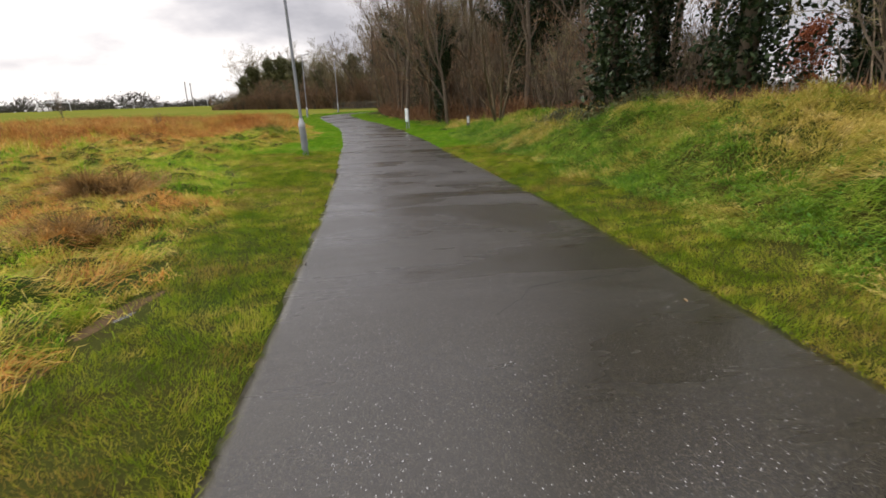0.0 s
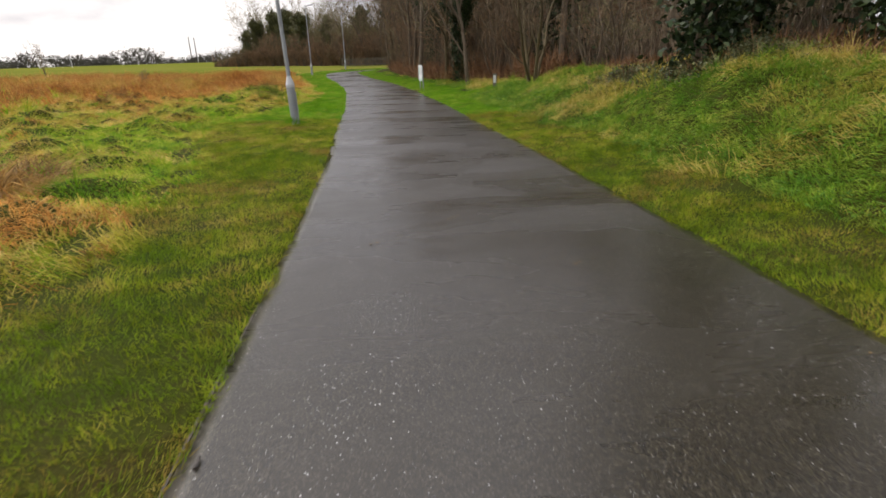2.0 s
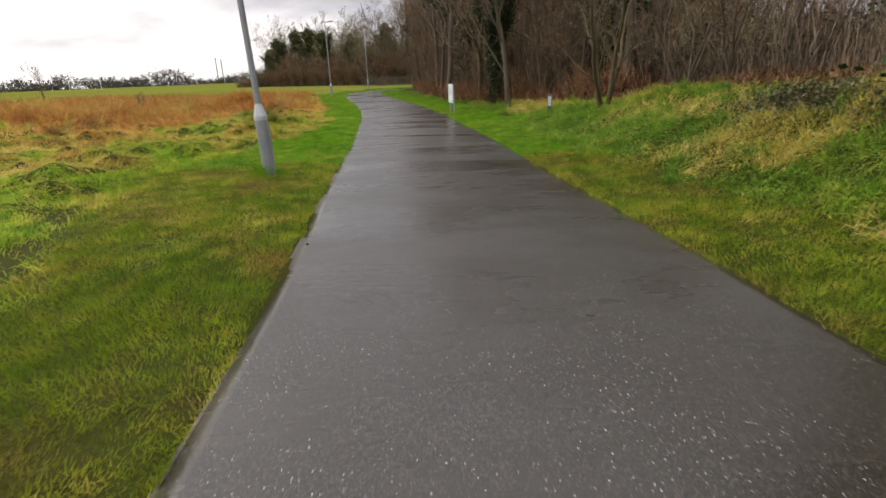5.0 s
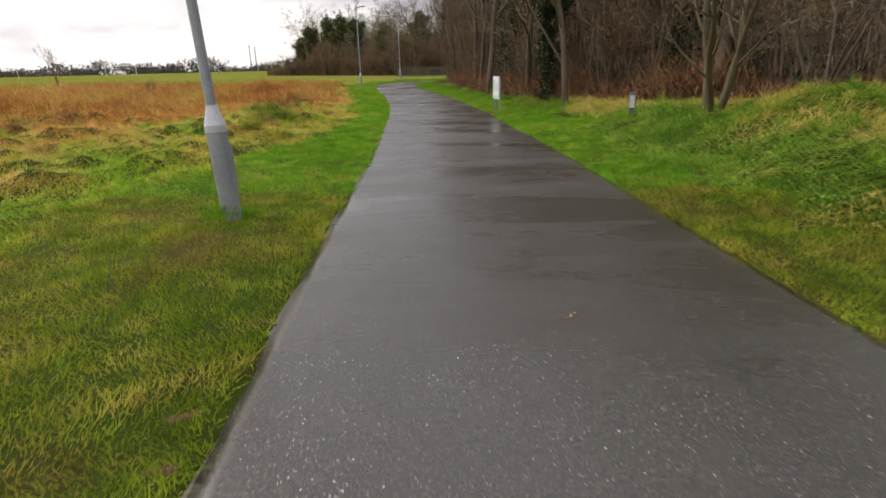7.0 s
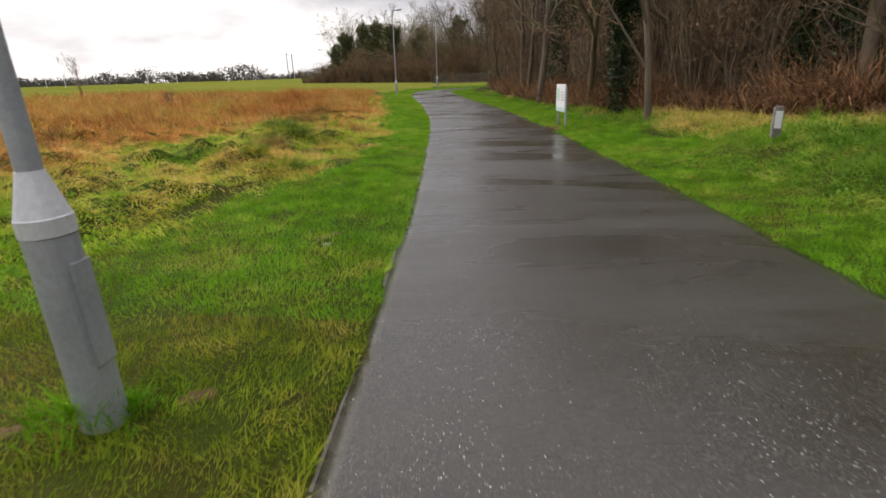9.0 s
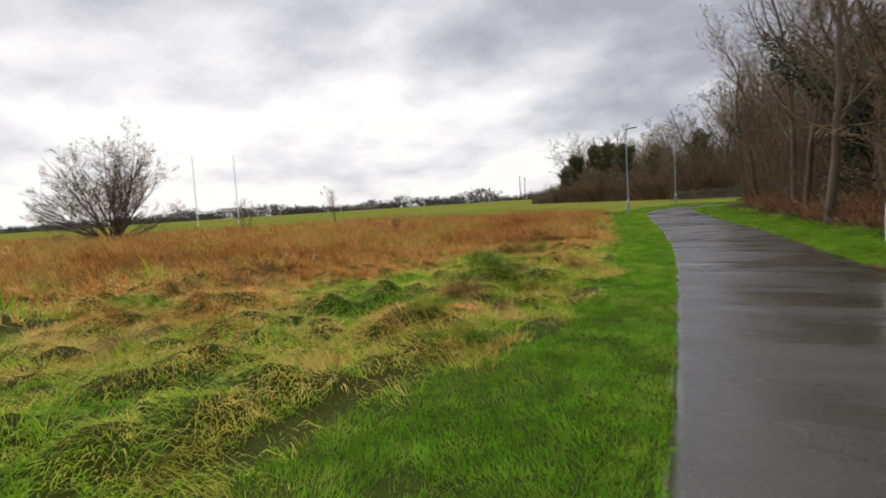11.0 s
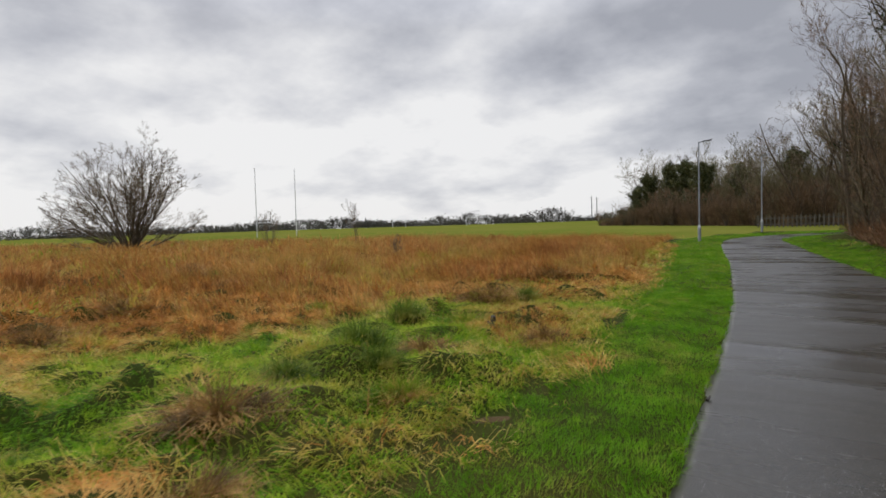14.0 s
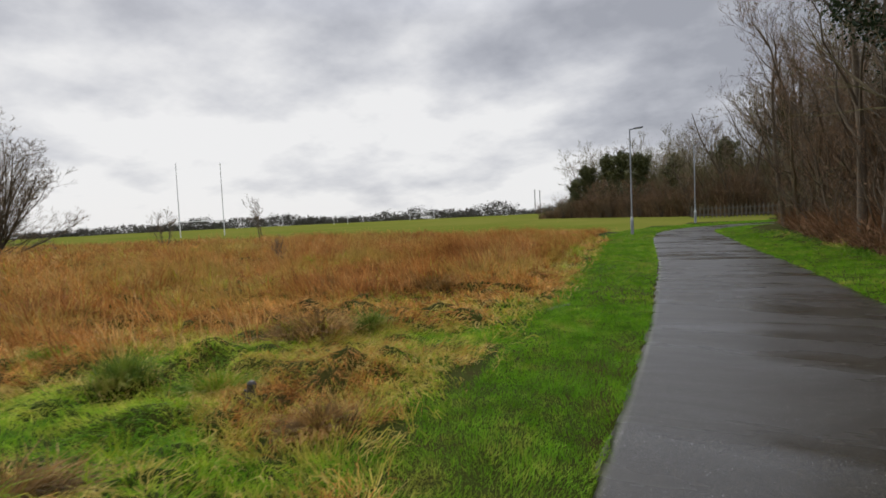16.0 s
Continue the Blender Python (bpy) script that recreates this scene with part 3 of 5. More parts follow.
def clumps(cx, cy, rng, per, radius, tall, wide, lean):
    """Tufts: blades that spring from a knot and fall outwards all round."""
    n = len(cx)
    x0, y0 = np.repeat(cx, per), np.repeat(cy, per)
    size = np.repeat(rng.uniform(0.55, 1.5, n), per)
    a = rng.uniform(0, 2 * np.pi, n * per)
    r = np.abs(rng.normal(0, 1, n * per)) * radius * size
    x, y = x0 + np.cos(a) * r, y0 + np.sin(a) * r
    comb = np.repeat(rng.uniform(0, 2 * np.pi, n), per)
    toward = np.arctan2(np.sin(a) + 0.7 * np.sin(comb), np.cos(a) + 0.7 * np.cos(comb))
    hump = 0.55 * tall * size * np.exp(-(r / (1.5 * radius * size)) ** 2)
    return blades(x, y, rng, tall * size, wide, lean, 2, toward=toward, base_z=ground_at(x, y) + hump)


GRID_X, GRID_Y, GRID_STEP = -14.0, 2.0, 0.08
GRID_Z = ground_at(*np.meshgrid(np.arange(GRID_X, 9.0, GRID_STEP), np.arange(GRID_Y, 62.0, GRID_STEP)))
SLOPE_Y, SLOPE_X = np.gradient(GRID_Z, GRID_STEP)


def sampled(grid, x, y):
    """The grid's value at x, y, held at its borders."""
    u = np.clip((x - GRID_X) / GRID_STEP, 0, grid.shape[1] - 1.001)
    v = np.clip((y - GRID_Y) / GRID_STEP, 0, grid.shape[0] - 1.001)
    i, j = u.astype(int), v.astype(int)
    fu, fv = u - i, v - j
    return (grid[j, i] * (1 - fu) + grid[j, i + 1] * fu) * (1 - fv) + (grid[j + 1, i] * (1 - fu) + grid[j + 1, i + 1] * fu) * fv


def lying(x, y, rng, length, wide, flow, loft=0.2, fall=2.2):
    """Long blades laid over by rain and wind: they drape down the mounds along the flow's direction."""
    n = len(x)
    dx = np.cos(flow) - fall * sampled(SLOPE_X, x, y) + rng.normal(0, 0.55, n)
    dy = np.sin(flow) - fall * sampled(SLOPE_Y, x, y) + rng.normal(0, 0.55, n)
    m = np.hypot(dx, dy) + 1e-6
    dx, dy = dx / m, dy / m
    L = length * rng.uniform(0.5, 1.3, n)
    bend = rng.normal(0, 0.55, n)
    ex, ey = dx * np.cos(bend) - dy * np.sin(bend), dx * np.sin(bend) + dy * np.cos(bend)
    mx, my = x + dx * L * 0.5, y + dy * L * 0.5
    tx, ty = mx + ex * L * 0.45, my + ey * L * 0.45
    up = L * np.abs(rng.normal(loft, loft * 0.6, n))
    base = np.stack([x, y, sampled(GRID_Z, x, y) - 0.01], 1)
    mid = np.stack([mx, my, np.maximum(sampled(GRID_Z, mx, my), base[:, 2] - 0.3 * L) + 0.008 + up], 1)
    tip = np.stack([tx, ty, np.maximum(sampled(GRID_Z, tx, ty), mid[:, 2] - 0.45 * L) + 0.006 + up * rng.uniform(0, 0.9, n)], 1)
    w = (wide * rng.uniform(0.6, 1.3, n) / 2)[:, None]
    side = np.stack([-dy, dx, rng.normal(0, 0.5, n)], 1) * w
    V = np.stack([base - side, base + side, mid - side * 0.85, mid + side * 0.85, tip], 1).reshape(-1, 3)
    f = np.array([[0, 1, 3], [0, 3, 2], [2, 3, 4]])
    return V, (f[None] + 5 * np.arange(n)[:, None, None]).reshape(-1, 3)


# places that run drier (+) or greener (-) than the rest: x, y, radius, how much
DRY_SPOTS = ((-5.2, 28.6, 1.5, -0.30), (-6.0, 31.2, 1.3, -0.28), (-5.0, 33.2, 1.0, -0.22), (-3.5, 29.0, 0.8, 0.24), (-3.4, 27.9, 0.6, 0.22), (-3.7, 34.0, 0.9, 0.26), (-4.2, 34.6, 0.8, 0.25),
             (-3.6, 14.2, 0.6, 0.25), (-1.5, 10.2, 0.7, 0.25), (-3.4, 21.6, 1.6, -0.25), (-2.6, 25.5, 1.3, -0.20), (-4.0, 30.4, 0.6, -0.2), (-2.0, 15.5, 1.2, -0.16))


def dryness(x, y):
    """0 lush green, 0.5 straw, 1 dead brown."""
    line = np.interp(x, [-60, -30, -14, -8, -4.6, -3.0, 0], [10, 18, 26.5, 32.0, 39.8, 48, 60])
    p = 0.38 + 0.32 * ease(-6.5, 0.5, y - line) + 0.10 * ease(3, 9, -x) + 0.15 * (1 - ease(13, 20, y))
    for cx, cy, r, k in DRY_SPOTS:
        p = p + k * np.exp(-((x - cx) ** 2 + (y - cy) ** 2) / r ** 2)
    return p + 0.60 * (wave(x, y, 1.9, 44) - 0.5) + 0.55 * (wave(x, y, 0.6, 45) - 0.5) + 0.40 * (wave(x, y, 0.22, 47) - 0.5) + 0.34 * (mounds(x, y, 0.95, 211) + 0.7 * mounds(x, y, 0.48, 221) - 0.4)


def build_rough():
    rng = np.random.default_rng(6)
    kinds = ([], [], [])

    def sort_out(x, y, make):
        p = dryness(x, y) + rng.normal(0, 0.13, len(x))
        for k, chosen in enumerate((p < 0.40, (p >= 0.40) & (p < 0.72), p >= 0.72)):
            if chosen.any():
                kinds[k].append(make(x[chosen], y[chosen], (0.13, 0.20, 0.22)[k]))

    for x0, x1, y0, y1, per, wide, far in ((-7.5, 0, 4, 18, 1500, 0.0065, 1.0), (-9, 0, 18, 27, 1500, 0.0065, 1.0), (-10, 0, 27, 37, 1700, 0.0065, 1.0), (-13.9, -2, 37, 46, 520, 0.012, 1.25),
                                           (-13.9, -2, 46, 60, 170, 0.022, 1.5), (-13.9, -7.5, 4, 18, 260, 0.014, 1.3), (-13.9, -9.5, 18, 37, 420, 0.012, 1.25)):
        x, y = scatter(rng, x0, x1, y0, y1, int(per * (y1 - y0) * (x1 - x0)))
        d, side = beside(x, y)
        keep = (side < 0) & (d > verge_width(y) - 0.1 + 0.5 * (wave(x, y, 0.6, 46) - 0.5) + rng.normal(0, 0.12, len(x))) & ~(mud_at(x, y, d) & (rng.random(len(x)) < 0.9))
        keep &= rng.random(len(x)) < 0.30 + 1.0 * wave(x, y, 0.28, 41)
        x, y = x[keep], y[keep]
        sort_out(x, y, lambda u, v, tall: lying(u, v, rng, tall * far, wide, 6.28 * (wave(u, v, 2.6, 42) + 0.55 * wave(u, v, 0.45, 48)), 0.26, 2.6))
    # tufts that still stand, and the field farther out
    for x0, x1, y0, y1, dens, per, rad, tall, wide in ((-9, 0, 4, 40, 1.6, 46, 0.09, 0.20, 0.0065), (-22, -9, 3, 44, 2.6, 26, 0.16, 0.30, 0.020), (-14, -2, 40, 60, 2.5, 24, 0.14, 0.26, 0.020), (-50, -22, 0, 50, 0.9, 22, 0.28, 0.38, 0.045)):
        cx, cy = scatter(rng, x0, x1, y0, y1, int(dens * (x1 - x0) * (y1 - y0)))
        d, side = beside(cx, cy)
        keep = (side < 0) & (d > verge_width(cy) + 0.15) & (rng.random(len(cx)) < 0.30 + 1.1 * wave(cx, cy, 1.1, 43)) & ~mud_at(cx, cy, d)
        sort_out(cx[keep], cy[keep], lambda u, v, _tall: clumps(u, v, rng, per, rad, tall, wide, 1.15))
    stuff("green_grass", kinds[0], FIELD_GREEN, "long wet green grass flattened in the field")
    stuff("straw_grass", kinds[1], FIELD_STRAW, "long straw-coloured winter grass matted over low mounds")
    stuff("dead_grass", kinds[2], FIELD_BROWN, "matted dead brown grass on tussock mounds")


def rush_zone(x, y):
    """How thick the rushes stand, 0 to 1."""
    line = np.interp(x, [-60, -30, -14, -8, -4.6, -3.0, 0], [10, 18, 26.5, 32.0, 39.8, 48, 60])
    return ease(-2.0, 6.0, y - line + 5 * (wave(x, y, 2.2, 51) - 0.5) + 3 * (wave(x, y, 0.7, 54) - 0.5)) * (1 - ease(58, 66, y - 0.10 * x - 4))


def build_rushes():
    rng = np.random.default_rng(7)
    pieces = []
    for x0, x1, y0, y1, per, wide in ((-16, -2.5, 26, 68, 330, 0.016), (-32, -16, 16, 66, 110, 0.028), (-75, -32, 8, 66, 26, 0.055)):
        x, y = scatter(rng, x0, x1, y0, y1, int(per * (x1 - x0) * (y1 - y0)))
        d, side = beside(x, y)
        k = rush_zone(x, y)
        clump = wave(x, y, 0.8, 52)
        keep = (side < 0) & (d > verge_width(y) + 0.7) & (rng.random(len(x)) < k * (0.08 + 1.7 * clump ** 2))
        x, y, clump = x[keep], y[keep], clump[keep]
        stand = np.exp(-((x + 7.5) / 3.5) ** 2 - ((y - 48) / 7) ** 2)
        tall = (0.18 + 0.24 * k[keep] + 0.30 * clump ** 1.5) * (0.7 + 0.6 * wave(x, y, 5.0, 53) + 0.55 * stand)
        pieces.append(blades(x, y, rng, tall, wide, 0.62, 2, toward=6.28 * wave(x, y, 1.4, 55)))
    stuff("rushes", pieces, RUSH, "russet brown winter rushes standing in wet field", "rushes")


def build_bank():
    rng = np.random.default_rng(8)
    kinds = ([], [])

    def sort_out(x, y, d, make):
        p = 0.31 + 0.30 * ease(1.6, 3.2, d) - 0.12 * ease(16, 23, y) + 0.7 * (wave(x, y, 1.6, 65) - 0.5) + 0.5 * (wave(x, y, 0.5, 66) - 0.5) + 0.25 * (mounds(x, y, 1.0, 201) - 0.25) + rng.normal(0, 0.1, len(x))
        for k, chosen in enumerate((p < 0.44, p >= 0.44)):
            if chosen.any():
                kinds[k].append(make(x[chosen], y[chosen], (0.16, 0.23)[k]))

    for y0, y1, per, wide, far in ((3, 20, 1900, 0.0065, 1.0), (20, 34, 1700, 0.007, 1.0), (34, 50, 420, 0.013, 1.2), (50, 61, 150, 0.022, 1.4)):
        x, y = scatter(rng, -2.5, 8.6, y0, y1, int(per * (y1 - y0) * 11.1))
        d, side = beside(x, y)
        reach = np.interp(y, [0, 22, 30, 40, 72], [5.9, 4.8, 4.2, 2.4, 1.8])
        keep = (side > 0) & (d > 1.05 + 0.5 * (wave(x, y, 0.7, 61) - 0.5) + 0.6 * (y > 27)) & (d < reach)
        keep &= rng.random(len(x)) < 0.4 + 0.8 * wave(x, y, 0.35, 62)
        x, y, d = x[keep], y[keep], d[keep]
        sort_out(x, y, d, lambda u, v, tall: lying(u, v, rng, tall * far, wide, np.pi + 4.5 * (wave(u, v, 2.0, 63) - 0.5) + 3.0 * (wave(u, v, 0.45, 67) - 0.5), 0.30, 1.6))
    cx, cy = scatter(rng, 1, 8.5, 2, 46, 2300)
    d, side = beside(cx, cy)
    keep = (side > 0) & (d > 1.5 + 0.5 * (cy > 27)) & (d < np.interp(cy, [0, 22, 30, 40, 72], [5.4, 4.4, 4.0, 2.2, 1.6])) & (rng.random(len(cx)) < 0.3 + wave(cx, cy, 1.0, 64))
    sort_out(cx[keep], cy[keep], d[keep], lambda u, v, _tall: clumps(u, v, rng, 44, 0.09, 0.20, 0.0075, 1.1))
    stuff("green_bank_grass", kinds[0], BANK_GREEN, "long wet green grass tangled on a bank")
    stuff("straw_bank_grass", kinds[1], BANK_STRAW, "straw-coloured grass combed over mounds of a bank")


build_verges()
build_rough()
build_rushes()
build_bank()


def make_tussock(seed, mat, label, per, radius, tall, lean):
    """One big grass tussock: a knot of long arching blades over a low mound."""
    rng = np.random.default_rng(seed)
    root = tagged(new("grass_tussock"), label, "tussock", group="tussocks in the field")
    a, r = rng.uniform(0, 6.283, per), np.abs(rng.normal(0, 1, per)) * radius
    x, y = np.cos(a) * r, np.sin(a) * r
    hump = 0.5 * tall * np.exp(-(r / (1.6 * radius)) ** 2)
    V, F = blades(x, y, rng, tall * (0.7 + 0.6 * rng.random(per)), 0.0075, lean, 2, base_z=hump * 0.55, toward=a + rng.normal(0, 0.5, per))
    put("tuft", poly_mesh("tuft", V, F), mat, root)
    k = bmesh.new()
    bmesh.ops.create_icosphere(k, subdivisions=2, radius=1)
    for v in k.verts:
        v.co = Vector((v.co.x * radius * 1.0, v.co.y * radius * 1.0, v.co.z * tall * 0.34)) * (0.85 + 0.3 * noise.noise(v.co * 1.7))
    part("knot", k, SOIL, root, "dark matted heart of the tussock", smooth=True)
    return root


def build_tussocks():
    rng = random.Random(9)
    kinds = [make_tussock(1, TUSSOCK, "brown dead grass tussock, blades combed over", 1000, 0.15, 0.30, 1.15),
             make_tussock(2, TUSSOCK_GREEN, "dark green grass tussock standing in wet field", 800, 0.12, 0.26, 0.85),
             make_tussock(3, ROUGH, "straw and green grass tussock lying flat", 1000, 0.16, 0.30, 1.2)]
    spots = [(-3.75, 14.4, 0, 1.5), (-3.3, 14.6, 0, 1.1), (-2.9, 27.5, 2, 0.9), (-4.0, 29.8, 0, 0.75), (-3.4, 31.1, 2, 1.0), (-10.1, 31.8, 0, 1.1), (-8.2, 39.3, 0, 1.1), (-6.2, 40.1, 0, 1.2),
             (-3.4, 15.4, 0, 0.9), (-2.6, 11.6, 0, 0.8), (-5.4, 33.6, 1, 1.1), (-4.35, 31.6, 1, 1.0), (-4.4, 30.7, 1, 0.75), (-3.9, 31.4, 1, 0.7), (-4.0, 32.2, 0, 0.7), (-3.2, 29.2, 0, 0.55), (-3.6, 28.1, 2, 0.7), (-3.4, 33.9, 0, 0.6), (-5.0, 36.5, 1, 0.9), (-2.0, 8.7, 2, 0.9), (-4.6, 28.6, 2, 0.8)]
    while len(spots) < 52:
        x, y = rng.uniform(-14, -1.5), rng.uniform(6, 44)
        d, side = beside(np.array([x]), np.array([y]))
        if d[0] > float(verge_width(y)) + 0.6:
            spots.append((x, y, rng.randrange(3), rng.uniform(0.55, 1.05)))
    seen = set()
    for x, y, k, s in spots:
        z = float(ground_at(np.array([x]), np.array([y]))[0]) - 0.02
        m = pose(x, y, z, rng.uniform(-6, 6), rng.uniform(-6, 6), rng.uniform(0, 360)) @ Matrix.Diagonal((s * 1.15, s, 0.95 * min(s, 1.3) * rng.uniform(0.8, 1.1), 1))
        if k in seen:
            copy_thing(kinds[k], m)
        else:
            seen.add(k)
            kinds[k].matrix_basis = m


build_tussocks()


def build_weeds():
    """Docks, nettles and creeping leaves low on the bank."""
    rng = np.random.default_rng(15)
    cx, cy = scatter(rng, 1, 8, 3, 40, 5200)
    d, side = beside(cx, cy)
    keep = (side > 0) & (d > 1.1) & (d < 4.2) & (wave(cx, cy, 1.3, 91) > 0.5)
    cx, cy = cx[keep], cy[keep]
    n = 16
    c = np.stack([cx, cy, ground_at(cx, cy) + 0.07], 1)
    u_len, spread = 0.022, np.array([0.11, 0.11, 0.05])
    p = np.repeat(c, n, 0) + rng.normal(0, 1, (len(c) * n, 3)) * spread
    a = rng.uniform(0, 6.283, len(p))
    tilt = rng.uniform(-0.5, 0.7, len(p))
    u = np.stack([np.cos(a) * np.cos(tilt), np.sin(a) * np.cos(tilt), np.sin(tilt)], 1)
    v = np.stack([-np.sin(a), np.cos(a), 0 * a], 1)
    s = u_len * rng.uniform(0.6, 1.6, (len(p), 1))
    V = np.stack([p - u * s, p + v * s * 0.5, p + u * s, p - v * s * 0.5], 1).reshape(-1, 3)
    tagged(put("weeds", poly_mesh("weeds", V, np.arange(len(V)).reshape(-1, 4)), WEED), "low green docks and nettles on the bank", "weeds", kind="stuff")


build_weeds()


# ---- trees ----
def grow(rng, height, radius, limbs=11, start=0.25, spread=1.0, up=0.35, stems=1, twigs=5, wander=0.10, splay=0.5, side_kids=7, fine=3, thin=0.005):
    """Segments of a bare tree by order: 0 stem, 1 limbs, 2 branches, 3 and 4 twigs."""
    out = [[], [], [], [], []]

    def shoot(p, d, length, r, order):
        steps = (9, 6, 4, 3, 1)[order]
        step = length / steps
        kids = (limbs, side_kids, twigs, fine, 0)[order]
        begin = (start, 0.25, 0.2, 0.25, 0)[order]
        spots = sorted(begin + (1 - begin) * rng.random() for _ in range(kids))
        for i in range(steps):
            f0, f1 = i / steps, (i + 1) / steps
            d = d + Vector((rng.gauss(0, 1), rng.gauss(0, 1), rng.gauss(0, 0.6))) * (wander * (1 + 0.6 * order)) + Vector((0, 0, up * (0.15 if order == 0 else 0.22)))
            d.normalize()
            q = p + d * step
            taper = 0.78 if order == 0 else 0.82
            r0, r1 = r * (1 - taper * f0), r * (1 - taper * f1)
            out[order].append((p.copy(), q.copy(), r0, r1))
            while spots and spots[0] <= f1:
                f = spots.pop(0)
                at = p.lerp(q, (f - f0) / (f1 - f0))
                side = Vector((rng.gauss(0, 1), rng.gauss(0, 1), rng.gauss(0, 0.35)))
                side = (side - d * side.dot(d)).normalized()
                ang = rng.uniform(0.55, 1.05) * spread
                kd = (d * math.cos(ang) + side * math.sin(ang)).normalized()
                share = (0.50, 0.55, 0.62, 0.60)[order] * rng.uniform(0.65, 1.2)
                full = (1.15 - 0.7 * f) if order == 0 else (1.1 - 0.6 * f)
                shoot(at, kd, length * share * full, max(thin, r * (1 - taper * f) * (0.5, 0.5, 0.42, 0.5)[order]), order + 1)
            p = q

    for s in range(stems):
        a = 6.283 * (s + rng.random() * 0.6) / stems
        tilt = 0.0 if stems == 1 else rng.uniform(0.12, splay)
        d = Vector((math.cos(a) * math.sin(tilt), math.sin(a) * math.sin(tilt), math.cos(tilt)))
        base = Vector((math.cos(a), math.sin(a), 0)) * (0.0 if stems == 1 else radius * 1.2)
        shoot(base - d * 0.15, d, height * rng.uniform(0.85, 1.05) * (1 - 0.3 * tilt), radius * rng.uniform(0.7, 1.0), 0)
    return out


def tube_mesh(name, groups):
    """Segment groups, each with its number of sides, in one mesh of quads."""
    pieces = []
    for segs, sides in groups:
        if segs:
            P0, P1, R0, R1 = zip(*segs)
            P0, P1 = [tuple(v) for v in P0], [tuple(v) for v in P1]
            pieces.append(tubes(P0, P1, R0, R1, sides) if sides else ribbons(P0, P1, R0, R1, np.random.default_rng(len(P0))))
    V, F = joined(pieces)
    return poly_mesh(name, V, F)


def leaf_cloud(centres, rng, size, spread, n):
    """n small diamond leaves about each of many centres."""
    c = np.repeat(np.asarray(centres, float), n, 0)
    c = c + rng.normal(0, 1, c.shape) * np.asarray(spread)
    u = rng.normal(0, 1, c.shape)
    u /= np.linalg.norm(u, axis=1, keepdims=True)
    v = np.cross(u, rng.normal(0, 1, c.shape))
    v /= np.linalg.norm(v, axis=1, keepdims=True) + 1e-9
    s = size * rng.uniform(0.6, 1.4, (len(c), 1))
    V = np.stack([c - u * s, c + v * s * 0.55, c + u * s, c - v * s * 0.55], 1).reshape(-1, 3)
    return V, np.arange(4 * len(c)).reshape(-1, 4)


def make_tree(seed, bark, twig, label, ivy=0.0, leaf=0.07, mantle=0.13, sides=(8, 5), **shape):
    rng = random.Random(seed)
    segs = grow(rng, **shape)
    root = new("tree")
    tagged(root, label, "tree", group="woodland trees")
    put("trunk", tube_mesh("trunk", [(segs[0], sides[0]), (segs[1], sides[1])]), bark, root, smooth=True)
    put("crown", tube_mesh("crown", [(segs[2], 3), (segs[3], 0), (segs[4], 0)]), twig, root, "bare branches and fine twigs")
    if ivy:
        nr = np.random.default_rng(seed)
        pts, wide = [], []
        for order, (p, q, r0, r1) in [(0, g) for g in segs[0]] + [(1, g) for g in segs[1]]:
            if p.z < ivy * (0.8 + 0.4 * rng.random()):
                for k in range(max(2, int((q - p).length / (0.035 if order == 0 else 0.12)))):
                    w = p.lerp(q, rng.random())
                    pts.append(tuple(w))
                    wide.append(r0)
        w = np.repeat(np.array(wide)[:, None] * 0.9 + mantle, 34, 0)
        V, F = leaf_cloud(pts, nr, leaf, w, 34)
        put("ivy", poly_mesh("ivy", V, F), IVY_FAR if leaf > 0.1 else IVY, root, "dark green ivy wrapped round the trunk")
    return root


